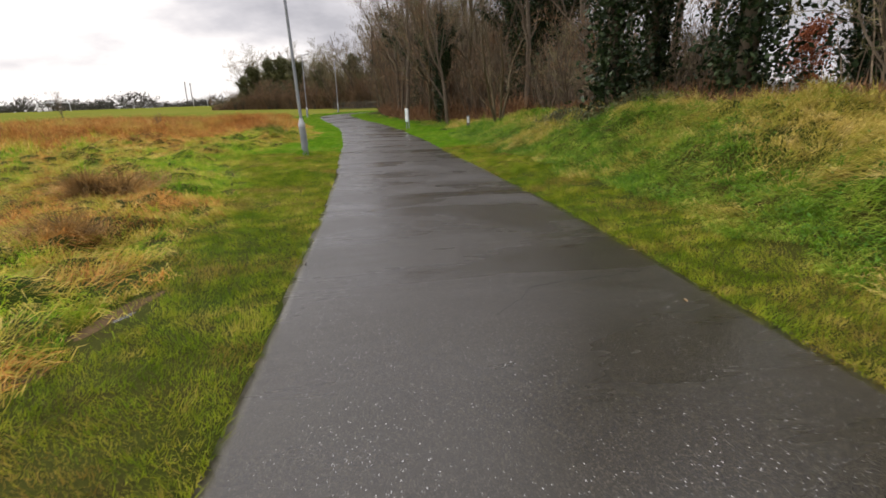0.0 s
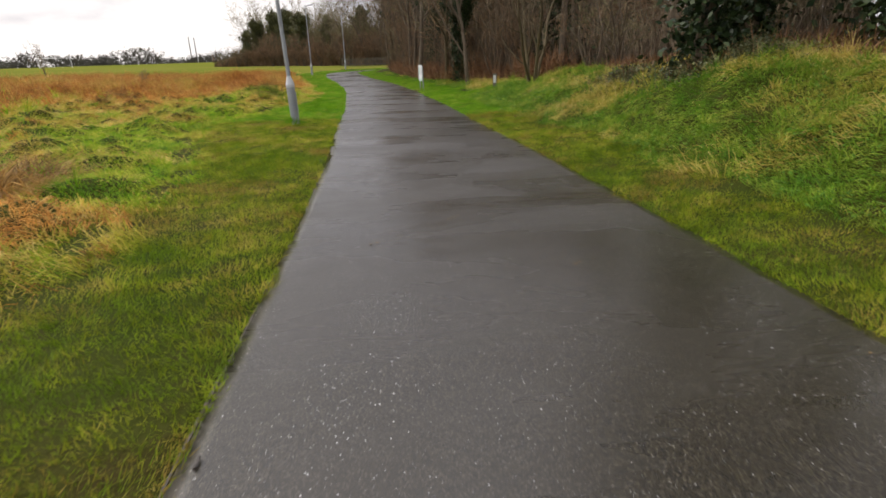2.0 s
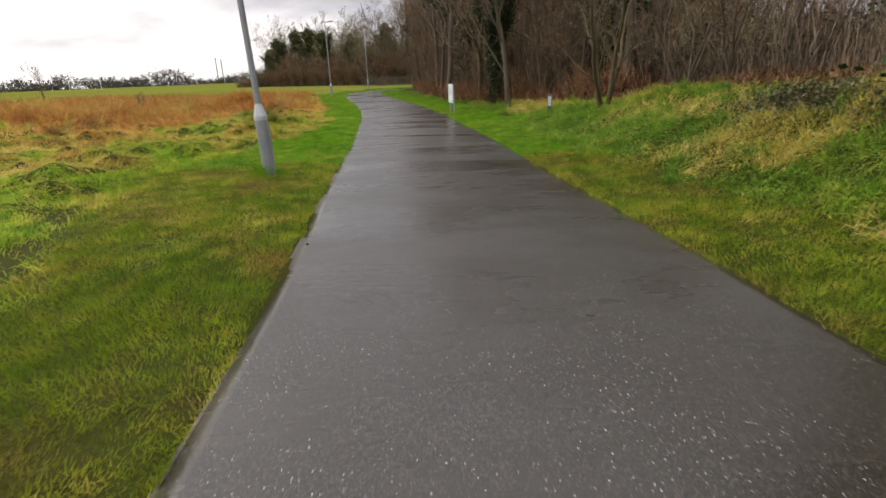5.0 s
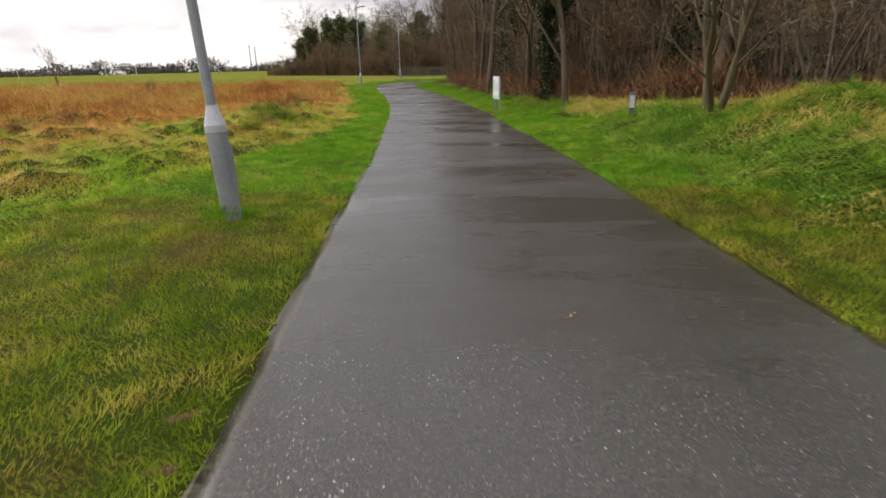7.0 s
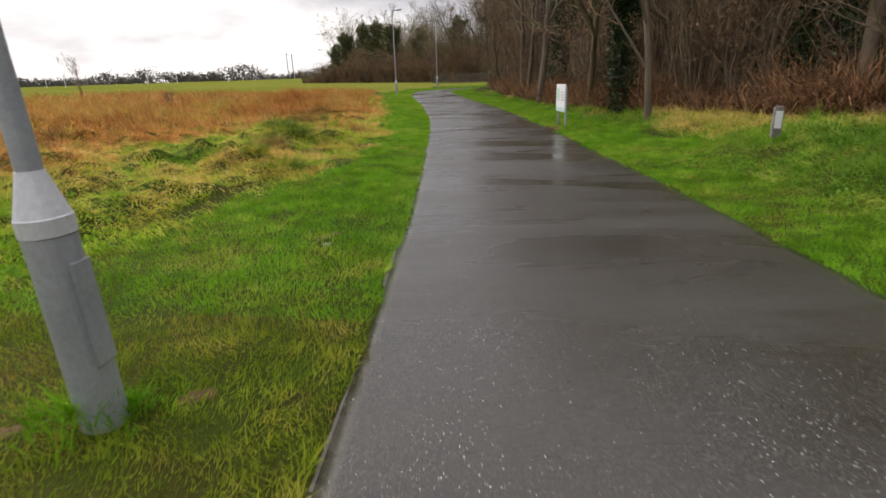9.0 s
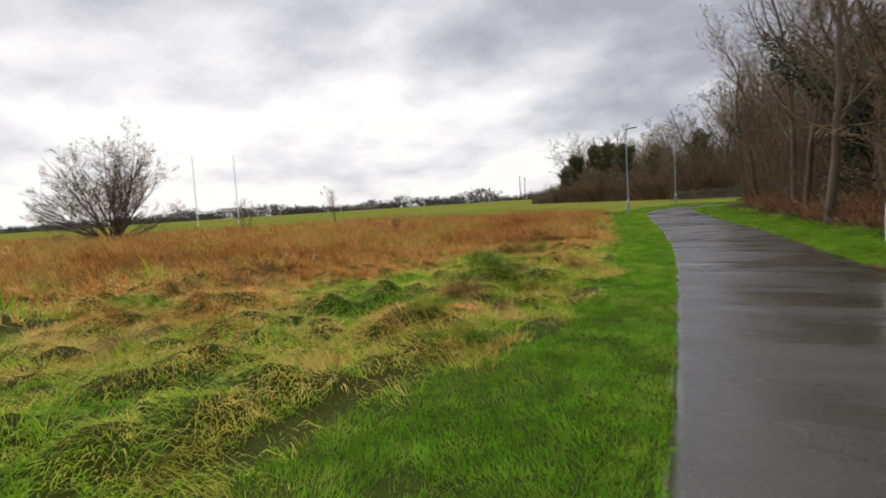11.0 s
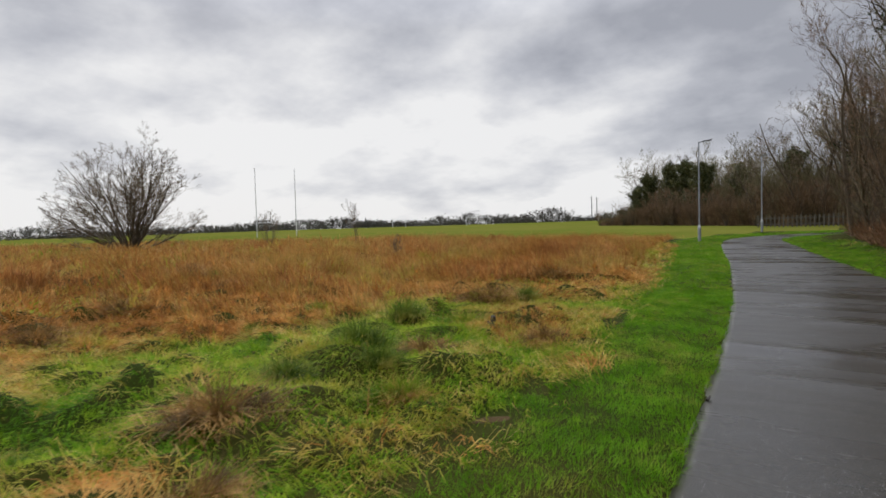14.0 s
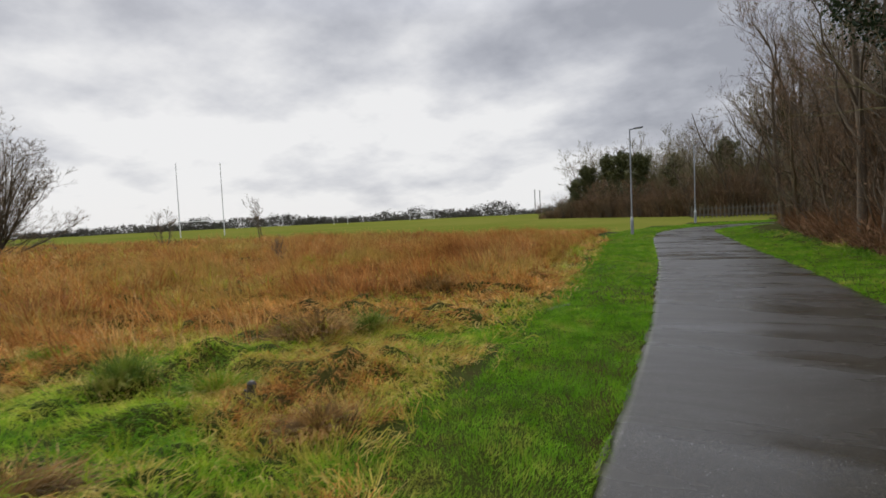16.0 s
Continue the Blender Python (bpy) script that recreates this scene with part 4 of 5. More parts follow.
TREES = {
    "tall": make_tree(11, BARK, TWIG, "tall bare grey-brown tree in winter woodland", height=12.5, radius=0.17, limbs=15, start=0.28, spread=0.8, up=0.45),
    "tall2": make_tree(12, GREEN_BARK, TWIG_OLIVE, "tall bare olive-barked tree in winter woodland", height=11.0, radius=0.15, limbs=15, start=0.2, spread=0.9, up=0.35),
    "ivied": make_tree(13, BARK, TWIG, "bare tree with its trunk wrapped in ivy", ivy=6.5, height=11.5, radius=0.20, limbs=12, start=0.25, spread=0.95, up=0.3),
    "ivied2": make_tree(14, BARK, TWIG_OLIVE, "leaning bare tree thick with dark ivy", ivy=8.0, mantle=0.26, height=10.5, radius=0.22, limbs=13, start=0.18, spread=1.0, up=0.25, wander=0.14),
    "birch": make_tree(15, BARK, TWIG_RED, "slender bare tree with reddish upright twigs", height=9.5, radius=0.10, limbs=18, start=0.15, spread=0.62, up=0.6),
    "multi": make_tree(16, GREEN_BARK, TWIG, "many-stemmed bare tree with mossy bark", height=8.5, radius=0.13, limbs=7, start=0.2, spread=0.85, up=0.35, stems=4, twigs=4, side_kids=5),
    "scrub": make_tree(17, BARK, TWIG_RED, "reddish-brown bare scrub at the wood's edge", sides=(5, 3), height=4.2, radius=0.045, limbs=7, start=0.08, spread=0.85, up=0.45, stems=5, twigs=3, side_kids=4, fine=2, thin=0.007, wander=0.16),
    "scrub2": make_tree(18, BARK, TWIG_OLIVE, "olive-brown bare scrub at the wood's edge", sides=(5, 3), height=3.4, radius=0.04, limbs=7, start=0.05, spread=0.95, up=0.35, stems=5, twigs=3, side_kids=4, fine=2, thin=0.007, wander=0.18),
    "back": make_tree(19, BARK, TWIG, "tall bare tree deep in the wood", sides=(6, 3), height=12.0, radius=0.16, limbs=13, start=0.22, spread=0.85, up=0.4, side_kids=5, twigs=5, fine=2, thin=0.011),
    "back2": make_tree(20, GREEN_BARK, TWIG_OLIVE, "bare olive-brown tree deep in the wood", sides=(6, 3), height=10.5, radius=0.14, limbs=13, start=0.18, spread=0.9, up=0.35, side_kids=5, twigs=5, fine=2, thin=0.011),
    "far": make_tree(23, BARK, TWIG, "tall bare grey-brown tree in the far wood", sides=(6, 3), height=11.5, radius=0.16, limbs=14, start=0.2, spread=0.9, up=0.4, side_kids=6, twigs=5, fine=2, thin=0.018),
    "far2": make_tree(24, GREEN_BARK, TWIG_OLIVE, "tall bare olive tree in the far wood", sides=(6, 3), height=10.5, radius=0.15, limbs=14, start=0.15, spread=0.95, up=0.35, side_kids=6, twigs=5, fine=2, thin=0.018),
    "far_ivied": make_tree(26, BARK, TWIG_OLIVE, "round tree in the far wood smothered in ivy", ivy=9.0, leaf=0.11, mantle=0.2, sides=(6, 3), height=7.6, radius=0.22, limbs=22, start=0.12, spread=1.05, up=0.25, side_kids=5, twigs=5, fine=2, thin=0.018),
    "brush": make_tree(25, BARK, TWIG_RED, "dense reddish-brown bare scrub by the wood", sides=(5, 3), height=4.6, radius=0.045, limbs=7, start=0.05, spread=0.9, up=0.45, stems=5, side_kids=5, twigs=3, fine=2, thin=0.012, wander=0.16, splay=0.6),
}
USED = set()


def plant(kind, x, y, scale=1.0, turn=0.0, lean=0.0, label="", sink=0.05, tall=None):
    z = float(ground_at(np.array([x]), np.array([y]))[0]) - sink
    m = pose(x, y, z, lean, 0, turn) @ Matrix.Diagonal((scale, scale, tall or scale, 1))
    if kind in USED:
        ob = copy_thing(TREES[kind], m)
    else:
        USED.add(kind)
        ob = TREES[kind]
        ob.matrix_basis = m
        return ob
    ob.scale = m.to_scale()
    if label:
        tagged(ob, label)
    return ob


def wood_edge(y):
    """How far right the wood's front stands."""
    return np.interp(y, [-15, 10, 18, 24, 30, 34, 36, 40, 44, 50, 56, 60, 66, 70, 73], [8.2, 7.8, 7.0, 6.9, 6.6, 5.4, 4.4, 3.3, 2.5, 1.9, 1.1, 0.7, 0.4, 1.4, 3.4])


def clearing(x, y):
    """A gap in the wood behind the bank, where gardens show."""
    s = ((x - 9.0) * 8.0 + (y - 16.0) * 10.0) / 12.8
    off = ((x - 9.0) * 10.0 - (y - 16.0) * 8.0) / 12.8
    return (s > -1.0) & (s < 18.0) & (abs(off) < 1.45)


def build_wood():
    rng = random.Random(21)
    # trees that stand apart at the front
    plant("ivied", 6.35, 18.7, 1.0, 20)
    plant("ivied", 7.9, 19.9, 1.0, 190)
    plant("ivied2", 8.9, 17.4, 1.1, 130)
    plant("ivied2", 10.6, 16.2, 1.1, 250)
    plant("ivied", 11.8, 14.6, 1.0, 70)
    plant("multi", 7.8, 38.6, 1.25, 60)
    plant("birch", 4.0, 33.5, 1.05, 15)
    plant("multi", 5.1, 26.3, 0.55, 200)
    plant("ivied2", 7.6, 33.2, 1.1, 310)
    plant("tall2", 5.9, 36.6, 1.0, 80)
    plant("birch", 1.5, 62.0, 1.25, 40)
    plant("birch", 2.0, 57.0, 1.2, 170)
    plant("birch", 2.6, 51.5, 1.2, 290)
    plant("birch", 1.6, 66.5, 1.1, 100)
    plant("tall", 3.6, 46.5, 0.95, 210)
    # the rows behind, from the front inwards
    kinds = ["tall", "tall2", "birch", "tall", "ivied", "tall2", "birch", "ivied2", "multi"]
    n = 0
    for row, (off, gap) in enumerate(((0.6, 2.6), (3.2, 3.4), (6.8, 5.6), (12.0, 8.0))):
        y = -14.0 + row
        while y < 73:
            y += gap * rng.uniform(0.7, 1.3)
            x = float(wood_edge(y)) + off + rng.uniform(-0.8, 0.8) + (1.4 if y < 31 and row == 0 else 0)
            k = kinds[rng.randrange(len(kinds))]
            if row > 1:
                k = rng.choice(["back", "back2"])
            if (24 < y < 30 and row == 0) or clearing(x, y):
                continue
            plant(k, x, y, rng.uniform(0.8, 1.12) * (0.82 if row == 0 else 1.0), rng.uniform(0, 360), rng.uniform(-4, 4))
            n += 1
    # scrub along the front
    y = -6.0
    while y < 72:
        y += rng.uniform(0.9, 1.7) * (1.5 if y < 30 else 1.0)
        x = float(wood_edge(y)) + rng.uniform(0.2, 2.6)
        kind, size, turn = "scrub" if rng.random() < 0.6 else "scrub2", rng.uniform(0.6, 1.1), rng.uniform(0, 360)
        if not clearing(x, y):
            plant(kind, x, y, size, turn)
    for _ in range(60):
        y = rng.uniform(33, 72)
        plant("brush", float(wood_edge(y)) + rng.uniform(0.8, 7.0), y, rng.uniform(0.7, 1.3), rng.uniform(0, 360))
    for _ in range(24):
        y = rng.uniform(4, 33)
        x = float(wood_edge(y)) + rng.uniform(2.5, 9.0)
        if clearing(x, y):
            continue
        plant("brush", x, y, rng.uniform(0.6, 1.1), rng.uniform(0, 360))
    for k in range(9):
        x = -7.0 + 1.9 * k
        plant(rng.choice(["far", "far2"]), x, 91.0 + rng.uniform(-1, 3), float(np.interp(x, [-7, -3, 2, 9], [0.68, 0.95, 1.2, 1.25])) * rng.uniform(0.92, 1.08), rng.uniform(0, 360))
    # the wood beyond the bend: a brown thicket in front, tall trees behind
    edge = [(-31, 112), (-21, 105), (-12, 96), (-6, 91), (2, 89.5), (12, 89), (26, 90)]
    for row, (off, gap) in enumerate(((0, 1.6), (3, 2.3), (8, 2.2), (14, 3.0))):
        for (x0, y0), (x1, y1) in zip(edge, edge[1:]):
            L = math.hypot(x1 - x0, y1 - y0)
            n = max(1, int(L / gap))
            for k in range(n):
                f = (k + rng.random()) / n
                px, py = x0 + (x1 - x0) * f + off * 0.45 + rng.uniform(-0.7, 0.7), y0 + (y1 - y0) * f + off * 0.9
                if row < 2:
                    s = rng.uniform(0.95, 1.35) * float(np.interp(px, [-32, -26, -18], [0.45, 0.8, 1.0]))
                    plant(rng.choice(["brush", "brush", "scrub2"]), px, py, s, rng.uniform(0, 360))
                else:
                    s = rng.uniform(0.75, 0.95) * (0.62 if -9.5 < px - off * 0.45 < -4.5 else 1.0) * (1.4 if px > -3 else 1.0)
                    plant(rng.choice(["far2", "far", "far2"]), px, py, s, rng.uniform(0, 360))
    # ivy-clad trees that round off the far wood's end
    for x, y, k in ((-24.5, 110.5, 0.75), (-21.5, 109.0, 0.95), (-18.6, 106.5, 1.1), (-15.5, 104.0, 1.1), (-12.6, 100.5, 1.0), (-9.0, 99.0, 0.9), (-3.5, 97.5, 1.05), (2.0, 96.5, 1.2)):
        plant("far_ivied", x, y, k, rng.uniform(0, 360))


build_wood()


def build_undergrowth():
    """Dead bracken, brambles and low twigs along the wood's front."""
    rng = np.random.default_rng(31)
    n = 64000
    y = rng.uniform(-6, 73, n)
    off = rng.gamma(1.6, 0.9, n)
    x = wood_edge(y) - 0.15 + off
    tall = np.clip(0.9 - 0.16 * np.abs(off - 1.2), 0.25, 1) * (0.55 + 0.9 * wave(x, y, 1.6, 71)) * np.where(y < 30, 0.5, 1.25)
    stuff("undergrowth", [blades(x, y, rng, tall, 0.03, 0.9, 2)], LITTER, "dead russet bracken and brambles under trees", "bracken")
    m = 60000
    y = rng.uniform(-6, 90, m)
    off = rng.uniform(1.5, 16.0, m)
    x = wood_edge(y) + off
    clear = ~clearing(x, y)
    x, y = x[clear], y[clear]
    stuff("thicket", [blades(x, y, rng, (1.2 + 2.6 * wave(x, y, 2.0, 72)) * np.where(y > 34, 1.2, 0.85), 0.03, 0.35, 2)], TWIG, "dense bare thicket of thin grey-brown stems", "thicket")
    # the thicket in front of the far wood
    k = 60000
    f = rng.uniform(0, 1, k)
    ex = np.interp(f, [0, 0.15, 0.35, 0.55, 0.75, 1], [-31, -24, -17, -10, -4, 26])
    ey = np.interp(f, [0, 0.15, 0.35, 0.55, 0.75, 1], [112, 107, 101, 94, 90, 89.5])
    thick = np.interp(ex, [-31, -26, -18], [0.4, 0.8, 1.0])
    o = rng.gamma(2.0, 1.5, k)
    x, y = ex + o * 0.75, ey + o * 0.75
    stuff("far_thicket", [blades(x, y, rng, (1.2 + 2.0 * wave(x, y, 3.0, 73) + 0.3 * np.minimum(o, 5)) * thick, 0.05, 0.35, 2)], TWIG_RED, "brown bare thicket in front of a far wood", "thicket")
    # slender poles and saplings that fill the far wood and the wood by the bend
    k = 26000
    f = rng.uniform(0, 1, k)
    ex = np.interp(f, [0, 0.15, 0.35, 0.55, 0.75, 1], [-29, -22, -15, -9, -4, 16])
    ey = np.interp(f, [0, 0.15, 0.35, 0.55, 0.75, 1], [113, 109, 103, 96, 92, 91])
    o = rng.uniform(1, 13, k)
    x, y = ex + o * 0.45 + rng.normal(0, 0.8, k), ey + o * 0.9
    top = np.interp(ex, [-29, -24, -14, -9, -5, -2, 6], [3.0, 7.5, 8.5, 6.5, 7.5, 10.5, 12.0]) * (0.45 + 0.6 * wave(x, y, 2.4, 74))
    stuff("far_saplings", [blades(x, y, rng, top, 0.06, 0.16, 2)], TWIG_OLIVE, "slender bare saplings filling the far wood", "saplings")
    k = 16000
    y = rng.uniform(36, 74, k)
    x = wood_edge(y) + rng.uniform(1.5, 11, k)
    stuff("saplings", [blades(x, y, rng, (3.5 + 4.5 * wave(x, y, 2.2, 75)), 0.035, 0.2, 2)], TWIG, "slender bare saplings crowding the wood", "saplings")
    # ivy and holly low among the trees
    c = []
    for _ in range(130):
        yy = rng.uniform(2, 60)
        xx = float(wood_edge(yy)) + rng.uniform(2.5, 9)
        if clearing(xx, yy):
            continue
        zz = float(ground_at(np.array([xx]), np.array([yy]))[0])
        for _k in range(22):
            c.append((xx + rng.normal(0, 0.6), yy + rng.normal(0, 0.6), zz + abs(rng.normal(0.9, 0.7))))
    V, F = leaf_cloud(c, rng, 0.07, 0.28, 16)
    tagged(put("evergreen_scrub", poly_mesh("evergreen_scrub", V, F), IVY), "dark evergreen holly and ivy among the trees", "shrubs", kind="stuff")


build_undergrowth()


# ---- street lamps ----
def make_lamp():
    root = new("street_lamp")
    tagged(root, "grey galvanised lamp column with flat lamp head in grass", "street lamp", group="lamps along the path")
    part("base_column", lathe_bm([(0.089, -0.2), (0.089, 0.80), (0.086, 0.805)], 24), STEEL, root, smooth=False)
    part("collar", lathe_bm([(0.0935, 0.805), (0.0935, 0.868), (0.090, 0.874), (0.048, 1.025), (0.046, 1.035)], 24), PALE_STEEL, root, "pale conical shoulder")
    part("shaft", lathe_bm([(0.044, 1.03), (0.041, 3.0), (0.036, 6.0), (0.030, 6.05)], 20), STEEL, root)
    part("access_door", box_bm(0.012, 0.10, 0.42, (0.086, 0, 0.28), 0.004), STEEL, root, "flush service door")
    part("bracket", box_bm(0.34, 0.05, 0.05, (0.13, 0, 6.0), 0.012, pose(0, 0, 0, 0, -6, 0)), HEAD, root)
    head = bmesh.new()
    bmesh.ops.create_cube(head, size=1)
    bmesh.ops.scale(head, vec=(0.52, 0.20, 0.07), verts=head.verts)
    for v in head.verts:
        if v.co.z > 0:
            v.co.x *= 0.86
            v.co.y *= 0.7
    bmesh.ops.bevel(head, geom=head.edges[:], offset=0.012, segments=2, affect="EDGES")
    bmesh.ops.transform(head, matrix=pose(0.48, 0, 6.08, 0, -6, 0), verts=head.verts)
    h = part("lamp_head", head, HEAD, root, "flat dark lamp head")
    part("lens", box_bm(0.30, 0.13, 0.008, (0.48, 0, 6.028), 0.0, None), PALE_STEEL, h, "pale lens")
    return root


LAMP = make_lamp()


def ground_z(x, y):
    return float(ground_at(np.array([x]), np.array([y]))[0])


LAMP.matrix_basis = pose(-1.45, 21.5, ground_z(-1.45, 21.5), 0.8, -1.9, 0)
copy_thing(LAMP, pose(-7.05, 63.5, ground_z(-7.05, 63.5), 0, 0, 12))
copy_thing(LAMP, pose(-5.05, 77.4, ground_z(-5.05, 77.4), 0, 0, -35))
copy_thing(LAMP, pose(9.5, 82.6, ground_z(9.5, 82.6), 0, 0, -60))


# ---- information sign, marker post, pegs ----
def build_sign():
    root = new("information_sign")
    tagged(root, "white information panel on two grey legs beside path", "sign")
    for y in (-0.34, 0.34):
        part("leg", box_bm(0.045, 0.045, 1.12, (0, y, -0.1), 0.006), STEEL, root)
    panel = part("panel", box_bm(0.03, 0.80, 0.66, (-0.036, 0, 0.42), 0.006), WHITE, root, "white printed panel")
    part("green_strip", box_bm(0.004, 0.78, 0.10, (-0.054, 0, 0.43)), SIGN_GREEN, panel, "pale green strip")
    part("printed_block", box_bm(0.004, 0.26, 0.30, (-0.054, 0.2, 0.68)), SIGN_GREEN, panel, "faint printed picture")
    for i in range(4):
        part("text_bar", box_bm(0.004, 0.30, 0.018, (-0.054, -0.2, 0.70 + 0.06 * i)), STEEL, panel, "unreadable line of print")
    part("footing", box_bm(0.5, 1.1, 0.05, (0, 0, -0.03), 0.02), MUD, root, "worn bare earth round the legs")
    root.matrix_basis = pose(1.98, 33.95, ground_z(1.98, 33.95), 0, 0, 8)


def build_marker():
    root = new("marker_post")
    tagged(root, "short grey concrete marker post with a white plate", "marker post")
    part("post", box_bm(0.12, 0.12, 0.68, (0, 0, -0.15), 0.015), POST_STONE, root)
    part("plate", box_bm(0.09, 0.012, 0.24, (-0.005, -0.066, 0.23), 0.003), WHITE, root, "white plate")
    root.matrix_basis = pose(4.2, 27.9, ground_z(4.2, 27.9), 0, 0, -12)


build_sign()
build_marker()
PEG = tagged(new("edging_peg"), "dark timber edging peg at the path's edge", "peg", group="pegs along the path edge")
part("stake", box_bm(0.022, 0.05, 0.17, (0, 0, -0.12), 0.005), TIMBER, PEG)
part("splinter", box_bm(0.02, 0.16, 0.025, (0.012, 0.07, 0.005), 0.005), TIMBER, PEG, "split dark board end")
PEG.matrix_basis = pose(-1.26, 32.5, 0.0, 10, 6, 0) @ Matrix.Diagonal((0.7, 0.6, 0.6, 1))
for px, py, a in ((-1.66, 36.0, 5), (-4.79, 56.6, 15), (0.06, 10.5, 8), (-0.2, 17.9, -10)):
    copy_thing(PEG, pose(px, py, float(rise(py)), a, 5, a) @ Matrix.Diagonal((0.65, 0.6, 0.6, 1)))
STUMP = tagged(new("wooden_stump"), "small dark weathered stump standing in wet grass", "stump")
part("stub", lathe_bm([(0.07, -0.1), (0.065, 0.10), (0.055, 0.20), (0.062, 0.27), (0.035, 0.30)], 9), TIMBER, STUMP)
part("root", lathe_bm([(0.05, 0.0), (0.04, 0.12), (0.02, 0.2)], 7, (-0.10, 0.02, -0.04)), TIMBER, STUMP)
STUMP.matrix_basis = pose(-4.15, 33.9, ground_z(-4.15, 33.9), 0, 8, 20) @ Matrix.Diagonal((0.62, 0.62, 0.62, 1))


# ---- out on the field ----
def field_bush(x, y, seed, label, height, **shape):
    rng = random.Random(seed)
    segs = grow(rng, height=height, **shape)
    root = new("bush")
    tagged(root, label, "bush")
    put("trunk", tube_mesh("trunk", [(segs[0], 7), (segs[1], 5)]), BARK, root, smooth=True)
    put("crown", tube_mesh("crown", [(segs[2], 3), (segs[3], 0), (segs[4], 0)]), TWIG, root, "spray of thin bare twigs")
    root.matrix_basis = pose(x, y, ground_z(x, y) - 0.05)


field_bush(-36.1, 43.5, 41, "wide bare bush standing alone in russet rushes", 7.5, radius=0.07, limbs=12, start=0.10, spread=0.66, up=0.08, stems=24, twigs=5, side_kids=5, fine=3, splay=1.3, thin=0.008, wander=0.07)
field_bush(-23.8, 51.0, 42, "thin bare sapling standing in the field", 2.9, radius=0.035, limbs=7, start=0.3, spread=0.6, up=0.5, stems=2, twigs=3)
field_bush(-31.5, 50.4, 43, "low bare shrub standing in the field", 3.2, radius=0.03, limbs=6, start=0.2, spread=0.6, up=0.5, stems=4, twigs=3)
field_bush(-13.6, 43.0, 44, "spindly bare shoot among russet rushes", 1.3, radius=0.015, limbs=5, start=0.3, spread=0.6, up=0.5, stems=2, twigs=3)


def build_tall_goal():
    root = new("goal_posts")
    tagged(root, "tall white goal posts with crossbar on far pitch", "goal posts")
    for s in (-3.25, 3.25):
        part("post", lathe_bm([(0.075, -0.2), (0.075, 4.0), (0.05, 11.8)], 10, (s, 0, 0)), WHITE, root)
    bar = lathe_bm([(0.06, -3.25), (0.06, 3.25)], 10)
    bmesh.ops.transform(bar, matrix=pose(0, 0, 2.5, 0, 90, 0), verts=bar.verts)
    part("crossbar", bar, WHITE, root)
    root.matrix_basis = pose(-78, 86, ground_z(-78, 86), 0, 0, math.degrees(math.atan2(0.816, 0.577)))


def build_small_goal(x, y, turn, wide=7.3):
    root = new("football_goal")
    tagged(root, "white football goal frame far off on green pitch", "goal", group="goals on the pitch")
    for s in (-wide / 2, wide / 2):
        part("post", lathe_bm([(0.07, -0.2), (0.07, 2.44)], 8, (s, 0, 0)), WHITE, root)
    bar = lathe_bm([(0.07, -wide / 2 - 0.07), (0.07, wide / 2 + 0.07)], 8)
    bmesh.ops.transform(bar, matrix=pose(0, 0, 2.44, 0, 90, 0), verts=bar.verts)
    part("crossbar", bar, WHITE, root)
    root.matrix_basis = pose(x, y, ground_z(x, y), 0, 0, turn)


build_tall_goal()
build_small_goal(-90, 170, 33)
build_small_goal(-112, 158, 75, 5.0)
build_small_goal(-62, 205, 60, 6.0)


def build_distance():
    """The hedge and tree line that closes the fields."""
    rng = np.random.default_rng(51)
    c = []
    for k in range(1500):
        a = math.radians(rng.uniform(-115, 12))
        far = 330 + 40 * math.sin(3 * a) + rng.uniform(-12, 12)
        h = 1.8 + 4.0 * float(wave(np.array([a * 40.0]), np.array([0.0]), 1.0, 81)[0]) ** 2 + 1.3 * float(wave(np.array([a * 150.0]), np.array([3.0]), 1.0, 82)[0])
        x, y = far * math.sin(a), far * math.cos(a)
        z = ground_z(x, y)
        for j in range(7):
            c.append((x + rng.normal(0, 2), y + rng.normal(0, 2), z + h * rng.random() ** 1.4))
    V, F = leaf_cloud(c, rng, 0.33, 0.55, 14)
    tagged(put("far_hedge", poly_mesh("far_hedge", V, F), FAR_LEAF), "distant hedges and bare trees beyond the pitch", "hedge", kind="stuff")
    for x, y, h in ((-62.9, 195.0, 7.8), (-61.6, 196.0, 7.4)):
        p = tagged(new("utility_pole"), "far dark wooden utility pole beyond the field", "utility pole", group="utility poles")
        part("pole", lathe_bm([(0.16, -0.3), (0.11, h)], 8), TIMBER, p)
        part("crossarm", box_bm(0.9, 0.1, 0.1, (0, 0, h - 0.5)), TIMBER, p)
        p.matrix_basis = pose(x, y, ground_z(x, y))


build_distance()


def build_fence():
    fence = tagged(new("paling_fence"), "weathered wooden paling fence before the far wood", "fence")
    fence.matrix_basis = pose(-6.2, 86.5, ground_z(-2, 86.5), 0, 0, -1)
    pale = None
    for i in range(26):
        if pale is None:
            pale = box_bm(0.09, 0.025, 1.15, (0, 0, 0), 0.004)
            me = bpy.data.meshes.new("pale")
            pale.to_mesh(me)
            pale.free()
        ob = put("pale", me, FENCE_WOOD, fence)
        ob.location = (i * 0.34, 0, random.uniform(-0.06, 0.04))
    for z in (0.3, 0.85):
        part("rail", box_bm(8.8, 0.04, 0.08, (4.25, 0.035, z)), FENCE_WOOD, fence)


build_fence()


